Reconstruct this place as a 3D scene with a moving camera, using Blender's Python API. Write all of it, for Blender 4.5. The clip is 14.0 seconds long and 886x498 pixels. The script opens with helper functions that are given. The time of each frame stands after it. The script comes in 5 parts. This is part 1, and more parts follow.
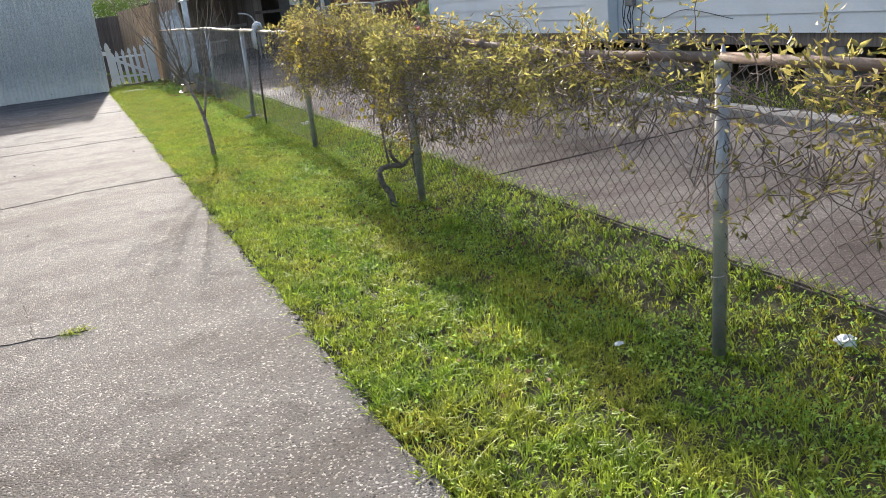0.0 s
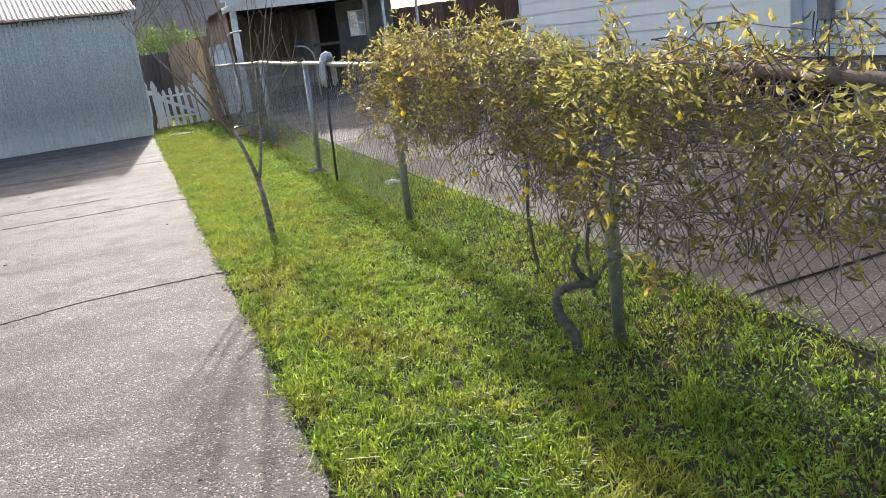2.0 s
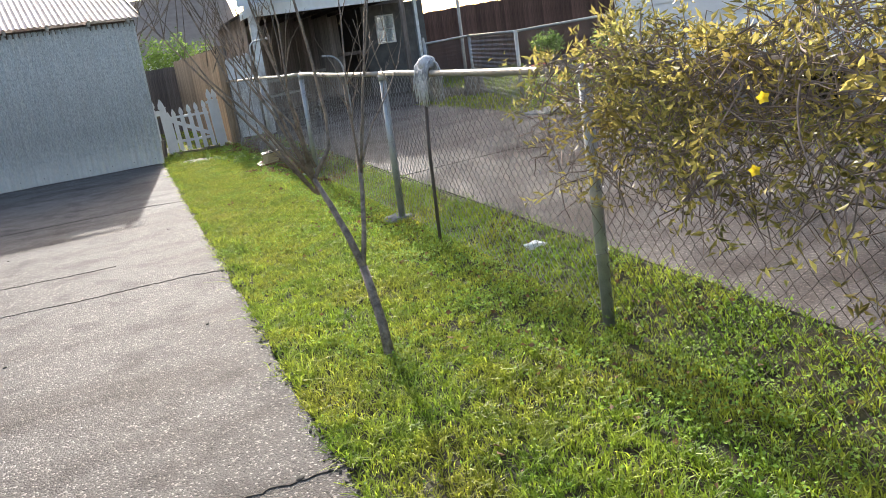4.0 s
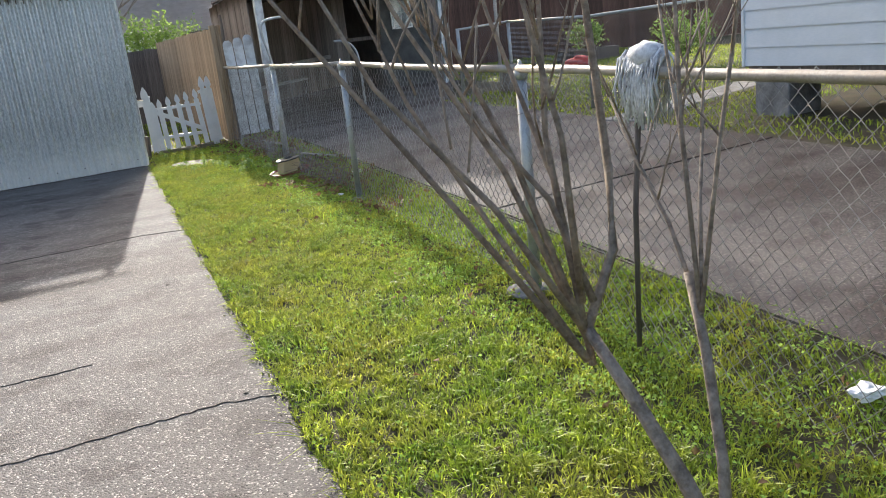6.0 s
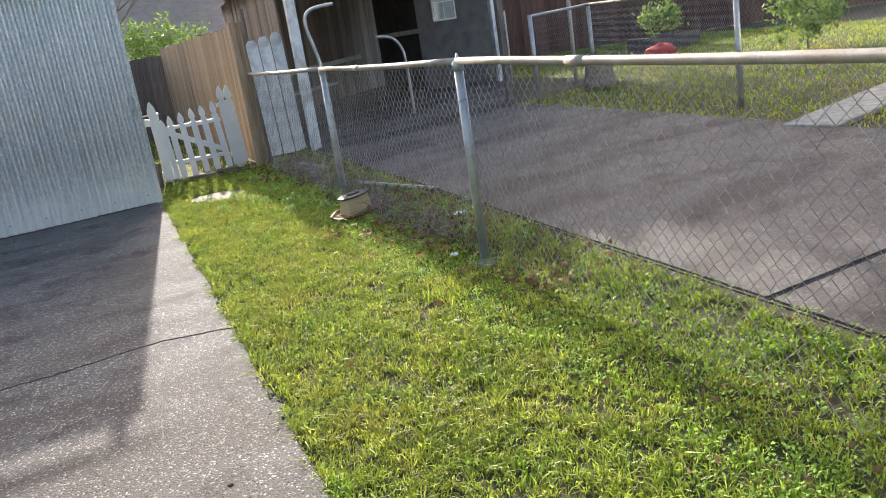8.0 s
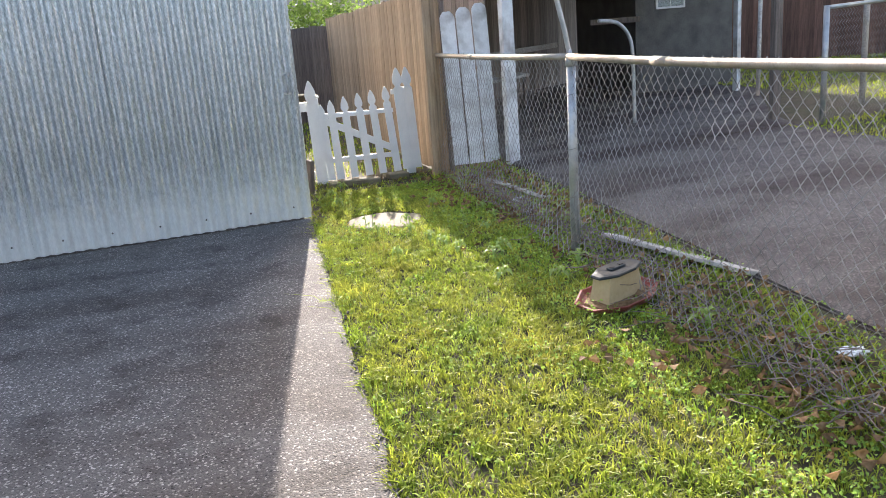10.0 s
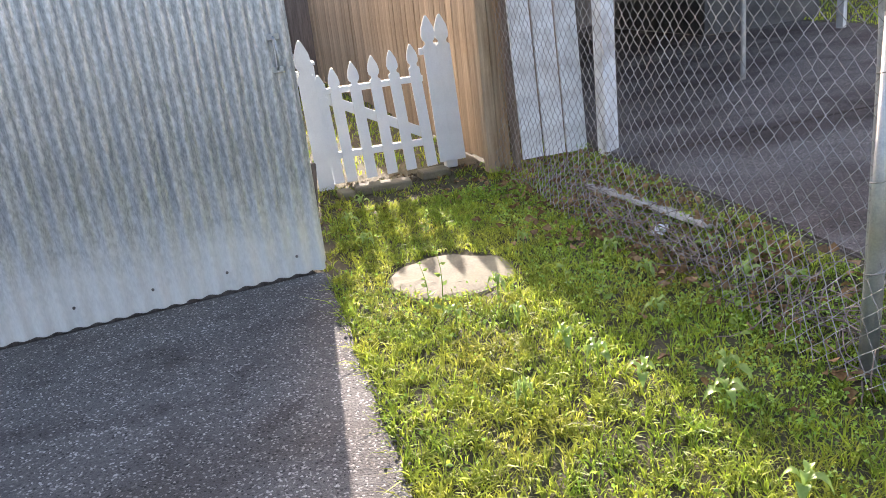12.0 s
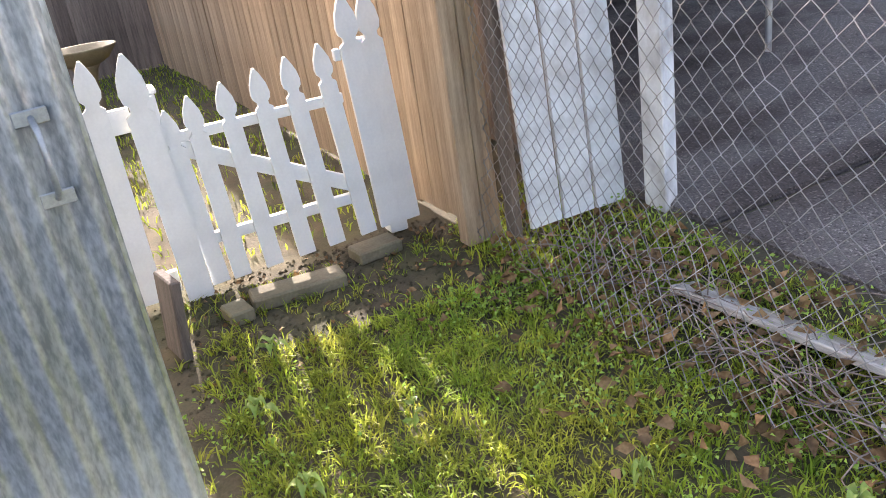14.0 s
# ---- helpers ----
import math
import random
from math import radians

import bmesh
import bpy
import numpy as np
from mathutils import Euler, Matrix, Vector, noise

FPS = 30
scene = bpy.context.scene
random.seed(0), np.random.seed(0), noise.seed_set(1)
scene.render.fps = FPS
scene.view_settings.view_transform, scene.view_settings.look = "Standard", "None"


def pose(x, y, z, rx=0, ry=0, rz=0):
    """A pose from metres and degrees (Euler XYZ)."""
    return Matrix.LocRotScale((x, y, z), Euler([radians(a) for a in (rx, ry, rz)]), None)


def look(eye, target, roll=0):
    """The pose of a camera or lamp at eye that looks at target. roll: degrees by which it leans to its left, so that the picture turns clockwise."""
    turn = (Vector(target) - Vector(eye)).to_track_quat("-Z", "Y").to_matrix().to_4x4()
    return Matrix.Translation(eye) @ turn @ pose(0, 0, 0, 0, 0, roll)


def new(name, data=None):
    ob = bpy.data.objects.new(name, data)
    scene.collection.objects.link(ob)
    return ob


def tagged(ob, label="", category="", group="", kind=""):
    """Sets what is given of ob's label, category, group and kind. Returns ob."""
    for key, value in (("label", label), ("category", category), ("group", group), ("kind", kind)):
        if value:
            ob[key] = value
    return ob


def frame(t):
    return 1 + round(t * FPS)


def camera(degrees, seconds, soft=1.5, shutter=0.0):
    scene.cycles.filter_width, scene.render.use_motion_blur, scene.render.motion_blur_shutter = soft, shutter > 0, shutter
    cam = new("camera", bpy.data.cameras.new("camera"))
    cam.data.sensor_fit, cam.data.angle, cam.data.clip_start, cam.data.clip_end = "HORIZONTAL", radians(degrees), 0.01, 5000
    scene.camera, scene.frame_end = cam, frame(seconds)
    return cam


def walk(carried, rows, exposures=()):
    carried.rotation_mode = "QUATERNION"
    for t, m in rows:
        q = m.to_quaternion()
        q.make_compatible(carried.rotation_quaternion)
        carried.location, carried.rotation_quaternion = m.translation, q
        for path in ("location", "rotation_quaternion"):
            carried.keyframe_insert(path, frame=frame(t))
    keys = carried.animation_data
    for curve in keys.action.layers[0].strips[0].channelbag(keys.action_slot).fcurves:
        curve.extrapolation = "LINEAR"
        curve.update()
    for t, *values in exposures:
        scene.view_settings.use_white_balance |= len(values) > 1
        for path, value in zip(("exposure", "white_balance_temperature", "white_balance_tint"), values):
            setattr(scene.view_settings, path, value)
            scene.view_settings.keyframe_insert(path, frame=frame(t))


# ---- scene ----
cam = camera(57.2, 14.0, soft=0.9)
PATH = [
    (0, (-0.728, -2.428, 1.328), (0.016, -0.667, 0.738), -5.6),
    (0.5, (-0.552, -1.877, 1.337), (0.122, -0.081, 0.773), -6.7),
    (1, (-0.454, -1.2, 1.297), (0.185, 0.615, 0.751), -6.5),
    (1.5, (-0.376, -0.547, 1.272), (0.264, 1.272, 0.743), -6.6),
    (2, (-0.355, 0.123, 1.282), (0.291, 1.946, 0.775), -6.8),
    (2.5, (-0.372, 0.75, 1.302), (0.271, 2.579, 0.809), -6.9),
    (3, (-0.382, 1.386, 1.313), (0.251, 3.223, 0.836), -7.2),
    (3.2, (-0.405, 1.686, 1.287), (0.225, 3.524, 0.814), -7.8),
    (5.3, (-0.424, 4.433, 1.384), (0.251, 6.244, 0.871), -7.3),
    (5.5, (-0.458, 4.699, 1.39), (0.223, 6.508, 0.875), -6.9),
    (6, (-0.455, 5.334, 1.377), (0.244, 7.135, 0.861), -6.6),
    (6.5, (-0.545, 5.982, 1.348), (0.16, 7.78, 0.827), -6.9),
    (7, (-0.545, 6.61, 1.352), (0.168, 8.402, 0.823), -7.9),
    (7.2, (-0.53, 6.884, 1.373), (0.178, 8.676, 0.836), -8.6),
    (9.3, (-0.238, 9.899, 1.403), (0.317, 11.766, 0.949), -5.8),
    (9.5, (-0.248, 10.18, 1.388), (0.222, 12.07, 0.932), -4.6),
    (10, (-0.268, 10.849, 1.378), (0.116, 12.746, 0.872), -4.5),
    (10.5, (-0.214, 11.559, 1.369), (0.202, 13.439, 0.829), -5.2),
    (11, (-0.284, 12.267, 1.379), (0.121, 14.146, 0.827), -6.2),
    (11.5, (-0.244, 12.928, 1.377), (0.135, 14.8, 0.785), -6.4),
    (12, (-0.295, 13.584, 1.386), (0.131, 15.428, 0.741), -6.5),
    (12.5, (-0.245, 14.219, 1.372), (0.217, 16.049, 0.711), -7.1),
    (13, (-0.265, 14.884, 1.369), (0.212, 16.681, 0.633), -7.2),
    (13.5, (-0.174, 15.417, 1.37), (0.386, 17.173, 0.593), -8.1),
    (14, (0.017, 15.979, 1.436), (0.703, 17.678, 0.634), -8.9),
]
EXPOSURES = [(0, 1.08, 6200, 11), (3, 1.17, 6250, 11), (6.5, 1.21, 6300, 11), (9.5, 1.78, 6450, 14), (12, 2.1, 6600, 19), (14, 2.37, 6750, 20)]
walk(cam, [(t, look(eye, target, roll)) for t, eye, target, roll in PATH], exposures=EXPOSURES)

# ---- light ----
SUN_AZ, SUN_EL = math.atan(0.092), radians(21.6)
world = bpy.data.worlds.new("World")
scene.world = world
world.use_nodes = True
sky = world.node_tree.nodes.new("ShaderNodeTexSky")
sky.sky_type, sky.sun_disc = 'NISHITA', False
sky.dust_density, sky.ozone_density = 4.0, 0.5
sky.sun_elevation, sky.sun_rotation = SUN_EL, SUN_AZ
world.node_tree.links.new(sky.outputs[0], world.node_tree.nodes["Background"].inputs[0])
world.node_tree.nodes["Background"].inputs[1].default_value = 0.15
sun = new("sun", bpy.data.lights.new("sun", "SUN"))
sun.data.energy, sun.data.angle, sun.data.color = 3.5, radians(0.6), (1.0, 0.935, 0.83)
sun.matrix_world = look((math.sin(SUN_AZ) * 10, math.cos(SUN_AZ) * 10, math.tan(SUN_EL) * 10), (0, 0, 0))


# ---- materials ----
def material(name, col_a, col_b, scale=8.0, rough=0.7, metal=0.0, spec=0.3, bump=0.15, fine=60.0, dirt=None, dirt_scale=1.2,
             dirt_amount=0.45, stretch=(1, 1, 1), translucent=0.0, per=None, per_amount=0.25, rough_var=0.1):
    """Two scales of variation, optional dirt patches, optional translucency, and a per-piece or per-island shift."""
    m = bpy.data.materials.new(name)
    m.use_nodes = True
    t = m.node_tree
    N, L = t.nodes, t.links
    p = N["Principled BSDF"]
    co = N.new("ShaderNodeTexCoord")
    mp = N.new("ShaderNodeMapping")
    mp.inputs["Scale"].default_value = stretch
    L.new(co.outputs["Object"], mp.inputs[0])
    n1 = N.new("ShaderNodeTexNoise")
    n1.inputs["Scale"].default_value, n1.inputs["Detail"].default_value = scale, 5
    L.new(mp.outputs[0], n1.inputs["Vector"])
    n2 = N.new("ShaderNodeTexNoise")
    n2.inputs["Scale"].default_value, n2.inputs["Detail"].default_value = fine, 3
    L.new(mp.outputs[0], n2.inputs["Vector"])
    add = N.new("ShaderNodeMath")
    add.operation = 'MULTIPLY_ADD'
    L.new(n2.outputs["Fac"], add.inputs[0])
    add.inputs[1].default_value = 0.5
    L.new(n1.outputs["Fac"], add.inputs[2])
    ramp = N.new("ShaderNodeValToRGB")
    ramp.color_ramp.elements[0].position, ramp.color_ramp.elements[1].position = 0.55, 0.95
    ramp.color_ramp.elements[0].color, ramp.color_ramp.elements[1].color = (*col_a, 1), (*col_b, 1)
    L.new(add.outputs[0], ramp.inputs[0])
    out = ramp.outputs[0]
    if dirt:
        n3 = N.new("ShaderNodeTexNoise")
        n3.inputs["Scale"].default_value, n3.inputs["Detail"].default_value = dirt_scale, 6
        L.new(co.outputs["Object"], n3.inputs["Vector"])
        r3 = N.new("ShaderNodeMapRange")
        r3.inputs[1].default_value, r3.inputs[2].default_value, r3.inputs[4].default_value = 0.45, 0.72, dirt_amount
        L.new(n3.outputs["Fac"], r3.inputs[0])
        mix = N.new("ShaderNodeMix")
        mix.data_type = 'RGBA'
        L.new(r3.outputs[0], mix.inputs[0])
        L.new(out, mix.inputs[6])
        mix.inputs[7].default_value = (*dirt, 1)
        out = mix.outputs[2]
    if per:
        if per == "island":
            rnd = N.new("ShaderNodeNewGeometry").outputs["Random Per Island"]
        else:
            rnd = N.new("ShaderNodeObjectInfo").outputs["Random"]
        mr = N.new("ShaderNodeMapRange")
        mr.inputs[3].default_value, mr.inputs[4].default_value = 1 - per_amount, 1 + per_amount
        L.new(rnd, mr.inputs[0])
        hs = N.new("ShaderNodeHueSaturation")
        L.new(mr.outputs[0], hs.inputs["Value"])
        L.new(out, hs.inputs["Color"])
        out = hs.outputs[0]
    L.new(out, p.inputs["Base Color"])
    p.inputs["Metallic"].default_value = metal
    p.inputs["Specular IOR Level"].default_value = spec
    mr = N.new("ShaderNodeMapRange")
    mr.inputs[3].default_value, mr.inputs[4].default_value = max(0.05, rough - rough_var), min(1, rough + rough_var)
    L.new(n1.outputs["Fac"], mr.inputs[0])
    L.new(mr.outputs[0], p.inputs["Roughness"])
    if bump:
        b = N.new("ShaderNodeBump")
        b.inputs["Strength"].default_value, b.inputs["Distance"].default_value = bump, 0.01
        L.new(add.outputs[0], b.inputs["Height"])
        L.new(b.outputs[0], p.inputs["Normal"])
    if translucent:
        tr = N.new("ShaderNodeBsdfTranslucent")
        L.new(out, tr.inputs[0])
        ms = N.new("ShaderNodeMixShader")
        ms.inputs[0].default_value = translucent
        L.new(p.outputs[0], ms.inputs[1])
        L.new(tr.outputs[0], ms.inputs[2])
        L.new(ms.outputs[0], N["Material Output"].inputs[0])
    return m


def aggregate(name, base, pebble, dark, stain):
    """Worn concrete with exposed pebbles, broad stains and drag streaks across."""
    m = bpy.data.materials.new(name)
    m.use_nodes = True
    t = m.node_tree
    N, L = t.nodes, t.links
    p = N["Principled BSDF"]
    co = N.new("ShaderNodeTexCoord")
    vo = N.new("ShaderNodeTexVoronoi")
    vo.inputs["Scale"].default_value = 135
    L.new(co.outputs["Object"], vo.inputs["Vector"])
    wn = N.new("ShaderNodeTexWhiteNoise")
    L.new(vo.outputs["Position"], wn.inputs["Vector"])
    pr = N.new("ShaderNodeValToRGB")
    e = pr.color_ramp.elements
    e[0].position, e[0].color = 0.0, (*dark, 1)
    e[1].position, e[1].color = 1.0, (*pebble, 1)
    k = e.new(0.10)
    k.color = tuple(c * 0.82 for c in base) + (1,)
    k = e.new(0.5)
    k.color = (*base, 1)
    k = e.new(0.86)
    k.color = tuple(c * 1.12 for c in base) + (1,)
    L.new(wn.outputs["Value"], pr.inputs[0])
    n1 = N.new("ShaderNodeTexNoise")
    n1.inputs["Scale"].default_value, n1.inputs["Detail"].default_value = 1.1, 7
    mp = N.new("ShaderNodeMapping")
    mp.inputs["Scale"].default_value = (0.55, 1.6, 1)
    mp.inputs["Rotation"].default_value = (0, 0, radians(-8))
    L.new(co.outputs["Object"], mp.inputs[0])
    L.new(mp.outputs[0], n1.inputs["Vector"])
    rg = N.new("ShaderNodeMapRange")
    rg.inputs[1].default_value, rg.inputs[2].default_value, rg.inputs[4].default_value = 0.44, 0.62, 0.85
    L.new(n1.outputs["Fac"], rg.inputs[0])
    mix = N.new("ShaderNodeMix")
    mix.data_type = 'RGBA'
    mix.blend_type = 'MULTIPLY'
    L.new(rg.outputs[0], mix.inputs[0])
    L.new(pr.outputs[0], mix.inputs[6])
    mix.inputs[7].default_value = (*stain, 1)
    n2 = N.new("ShaderNodeTexNoise")
    n2.inputs["Scale"].default_value, n2.inputs["Detail"].default_value = 240, 2
    L.new(co.outputs["Object"], n2.inputs["Vector"])
    mix2 = N.new("ShaderNodeMix")
    mix2.data_type = 'RGBA'
    mix2.blend_type = 'OVERLAY'
    mix2.inputs[0].default_value = 0.7
    L.new(mix.outputs[2], mix2.inputs[6])
    L.new(n2.outputs["Fac"], mix2.inputs[7])
    n4 = N.new("ShaderNodeTexNoise")
    n4.inputs["Scale"].default_value, n4.inputs["Detail"].default_value = 3.5, 6
    L.new(co.outputs["Object"], n4.inputs["Vector"])
    r4 = N.new("ShaderNodeMapRange")
    r4.inputs[1].default_value, r4.inputs[2].default_value, r4.inputs[4].default_value = 0.53, 0.66, 0.7
    L.new(n4.outputs["Fac"], r4.inputs[0])
    mix3 = N.new("ShaderNodeMix")
    mix3.data_type = 'RGBA'
    mix3.blend_type = 'MULTIPLY'
    L.new(r4.outputs[0], mix3.inputs[0])
    L.new(mix2.outputs[2], mix3.inputs[6])
    mix3.inputs[7].default_value = (0.5, 0.47, 0.46, 1)
    L.new(mix3.outputs[2], p.inputs["Base Color"])
    p.inputs["Roughness"].default_value = 0.82
    p.inputs["Specular IOR Level"].default_value = 0.25
    b = N.new("ShaderNodeBump")
    b.inputs["Strength"].default_value, b.inputs["Distance"].default_value = 0.7, 0.005
    inv = N.new("ShaderNodeMath")
    inv.operation = 'SUBTRACT'
    inv.inputs[0].default_value = 1.0
    L.new(vo.outputs["Distance"], inv.inputs[1])
    L.new(inv.outputs[0], b.inputs["Height"])
    L.new(b.outputs[0], p.inputs["Normal"])
    return m


M_DRIVE = aggregate("driveway_concrete", (0.142, 0.128, 0.116), (0.52, 0.475, 0.43), (0.045, 0.04, 0.036), (0.62, 0.58, 0.55))
M_SLAB = aggregate("neighbour_concrete", (0.148, 0.130, 0.121), (0.34, 0.30, 0.27), (0.06, 0.05, 0.046), (0.46, 0.40, 0.39))
M_SOIL = material("soil", (0.05, 0.041, 0.026), (0.11, 0.09, 0.055), 6, 0.95, bump=0.9, fine=90, dirt=(0.06, 0.085, 0.025), dirt_scale=2, dirt_amount=0.5)
M_GRASS = material("grass_blade", (0.18, 0.30, 0.03), (0.40, 0.48, 0.05), 3, 0.5, spec=0.35, bump=0, fine=12, translucent=0.52, per="island",
                   per_amount=0.5, dirt=(0.48, 0.40, 0.07), dirt_scale=1.6, dirt_amount=0.6)
M_SUNGRASS = material("yellowed_grass_blade", (0.20, 0.28, 0.032), (0.37, 0.40, 0.052), 3, 0.5, spec=0.35, bump=0, fine=12, translucent=0.52, per="island",
                      per_amount=0.45, dirt=(0.46, 0.39, 0.08), dirt_scale=2.0, dirt_amount=0.6)
M_CLOVER = material("clover_leaf", (0.22, 0.38, 0.06), (0.38, 0.52, 0.12), 5, 0.65, spec=0.15, bump=0, translucent=0.4, per="island", per_amount=0.3)
M_DRY = material("dry_leaf", (0.16, 0.09, 0.04), (0.32, 0.20, 0.10), 30, 0.8, bump=0.1, translucent=0.2, per="island", per_amount=0.4)
M_VINE_LEAF = material("vine_leaf", (0.20, 0.20, 0.06), (0.42, 0.37, 0.11), 4, 0.45, spec=0.35, bump=0, translucent=0.55, per="island", per_amount=0.55,
                       dirt=(0.44, 0.25, 0.06), dirt_scale=2.2, dirt_amount=0.4)
M_TWIG = material("vine_twig", (0.14, 0.105, 0.09), (0.32, 0.25, 0.21), 20, 0.85, bump=0.2, per="island", per_amount=0.35)
M_OLDBARK = material("dark_vine_bark", (0.09, 0.078, 0.065), (0.24, 0.205, 0.17), 26, 0.9, bump=0.9, fine=110)
M_BARK = material("grey_bark", (0.15, 0.12, 0.095), (0.36, 0.295, 0.235), 26, 0.9, spec=0.1, bump=0.9, fine=110)
M_PETAL = material("yellow_petal", (0.75, 0.55, 0.03), (0.9, 0.7, 0.05), 9, 0.5, bump=0, translucent=0.4)
M_GALV = material("galvanised_sheet", (0.33, 0.35, 0.365), (0.62, 0.64, 0.655), 60, 0.38, metal=0.75, spec=0.5, bump=0.015, fine=120, dirt=(0.33, 0.34, 0.35),
                  dirt_scale=0.9, dirt_amount=0.35, stretch=(1, 1, 0.4), rough_var=0.12)


def pale_foot(m, colour, top):
    """A paler, less metallic colour low on bare sheets, with a ragged upper edge."""
    N, L = m.node_tree.nodes, m.node_tree.links
    p = N["Principled BSDF"]
    co = N.new("ShaderNodeTexCoord")
    xyz = N.new("ShaderNodeSeparateXYZ")
    L.new(co.outputs["Object"], xyz.inputs[0])
    n = N.new("ShaderNodeTexNoise")
    n.inputs["Scale"].default_value, n.inputs["Detail"].default_value = 7, 6
    L.new(co.outputs["Object"], n.inputs["Vector"])
    add = N.new("ShaderNodeMath")
    add.operation = 'MULTIPLY_ADD'
    add.inputs[1].default_value = 0.55
    L.new(n.outputs["Fac"], add.inputs[0])
    L.new(xyz.outputs["Z"], add.inputs[2])
    r = N.new("ShaderNodeMapRange")
    r.interpolation_type = 'SMOOTHSTEP'
    r.inputs[1].default_value, r.inputs[2].default_value = top + 0.3, 0.3
    r.inputs[3].default_value, r.inputs[4].default_value = 0, 0.75
    L.new(add.outputs[0], r.inputs[0])
    mix = N.new("ShaderNodeMix")
    mix.data_type = 'RGBA'
    L.new(r.outputs[0], mix.inputs[0])
    L.new(p.inputs["Base Color"].links[0].from_socket, mix.inputs[6])
    mix.inputs[7].default_value = (*colour, 1)
    L.new(mix.outputs[2], p.inputs["Base Color"])
    metal = N.new("ShaderNodeMapRange")
    metal.inputs[3].default_value, metal.inputs[4].default_value = p.inputs["Metallic"].default_value, 0.1
    L.new(r.outputs[0], metal.inputs[0])
    L.new(metal.outputs[0], p.inputs["Metallic"])


pale_foot(M_GALV, (0.78, 0.75, 0.68), 0.65)
M_ROOFTIN = material("roof_tin", (0.34, 0.30, 0.29), (0.58, 0.56, 0.55), 9, 0.5, metal=0.55, bump=0.1, fine=90, dirt=(0.30, 0.20, 0.15), dirt_scale=2.5)
M_STEEL = material("galvanised_pipe", (0.34, 0.35, 0.36), (0.55, 0.56, 0.56), 14, 0.45, metal=0.6, bump=0.1, fine=150, dirt=(0.40, 0.35, 0.29), dirt_scale=7, dirt_amount=0.5)
M_RAIL = material("weathered_rail", (0.28, 0.25, 0.21), (0.46, 0.42, 0.37), 12, 0.55, metal=0.3, bump=0.15, fine=120, dirt=(0.30, 0.19, 0.11), dirt_scale=6, dirt_amount=0.5)
M_RUSTRAIL = material("rusted_rail", (0.14, 0.105, 0.085), (0.30, 0.24, 0.20), 12, 0.75, metal=0.1, spec=0.2, bump=0.25, fine=120, dirt=(0.20, 0.10, 0.055), dirt_scale=6, dirt_amount=0.6)
M_WIRE = material("fence_wire", (0.19, 0.185, 0.18), (0.44, 0.43, 0.42), 8, 0.5, metal=0.5, bump=0, dirt=(0.17, 0.12, 0.09), dirt_scale=5)
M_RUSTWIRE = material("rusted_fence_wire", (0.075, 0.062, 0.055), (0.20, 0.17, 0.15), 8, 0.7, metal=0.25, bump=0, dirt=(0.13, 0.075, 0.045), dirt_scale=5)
M_WHITE = material("white_vinyl", (0.72, 0.73, 0.73), (0.82, 0.83, 0.82), 6, 0.45, bump=0.05, fine=80, dirt=(0.55, 0.54, 0.48), dirt_scale=4, dirt_amount=0.3)
M_SIDING = material("white_siding", (0.68, 0.72, 0.76), (0.78, 0.80, 0.82), 3, 0.55, bump=0.08, fine=70, dirt=(0.60, 0.62, 0.60), dirt_scale=2, dirt_amount=0.4, stretch=(1, 0.3, 1))
M_PEEL = material("peeling_white_paint", (0.62, 0.63, 0.63), (0.76, 0.77, 0.77), 10, 0.7, bump=0.25, fine=60, dirt=(0.25, 0.22, 0.2), dirt_scale=6, dirt_amount=0.7)
M_CEDAR = material("fence_cedar", (0.27, 0.185, 0.115), (0.47, 0.35, 0.235), 3, 0.8, bump=0.25, fine=30, stretch=(14, 14, 1), per="object", per_amount=0.22,
                   dirt=(0.30, 0.25, 0.2), dirt_scale=1.5, dirt_amount=0.5)
M_DARKWOOD = material("dark_weathered_wood", (0.09, 0.075, 0.066), (0.20, 0.165, 0.145), 3, 0.85, bump=0.3, fine=30, stretch=(14, 14, 1), per="object", per_amount=0.3)
M_BARN = material("grey_brown_barn_board", (0.17, 0.14, 0.12), (0.34, 0.29, 0.25), 3, 0.85, bump=0.3, fine=30, stretch=(14, 14, 1), per="object", per_amount=0.3)
M_SHED = material("dark_shed_paint", (0.075, 0.073, 0.072), (0.14, 0.135, 0.13), 5, 0.7, bump=0.15, fine=50)
M_REDWOOD = material("red_brown_fence", (0.085, 0.045, 0.035), (0.17, 0.095, 0.07), 3, 0.85, bump=0.25, fine=30, stretch=(12, 12, 1), per="object", per_amount=0.25)
M_GREYWOOD = material("weathered_plank", (0.33, 0.30, 0.27), (0.60, 0.57, 0.53), 4, 0.85, bump=0.4, fine=40, stretch=(14, 1, 14), dirt=(0.2, 0.17, 0.13), dirt_scale=3)
M_PIER = material("pier_block", (0.16, 0.15, 0.145), (0.30, 0.29, 0.28), 8, 0.9, bump=0.3, fine=60)
M_CRACK = material("crack_dirt", (0.06, 0.053, 0.045), (0.13, 0.115, 0.095), 30, 0.95, bump=0.2)
M_STONE = material("round_paver", (0.145, 0.122, 0.08), (0.25, 0.215, 0.145), 6, 0.85, bump=0.3, fine=90, dirt=(0.2, 0.2, 0.12), dirt_scale=5)
M_CONC = material("footing_concrete", (0.20, 0.19, 0.18), (0.37, 0.355, 0.335), 12, 0.9, bump=0.5, fine=80)
M_TAN = material("tan_plastic", (0.48, 0.37, 0.20), (0.58, 0.46, 0.27), 8, 0.45, bump=0.03)
M_LID = material("dark_lid_plastic", (0.02, 0.025, 0.025), (0.05, 0.055, 0.055), 10, 0.4, bump=0.03)
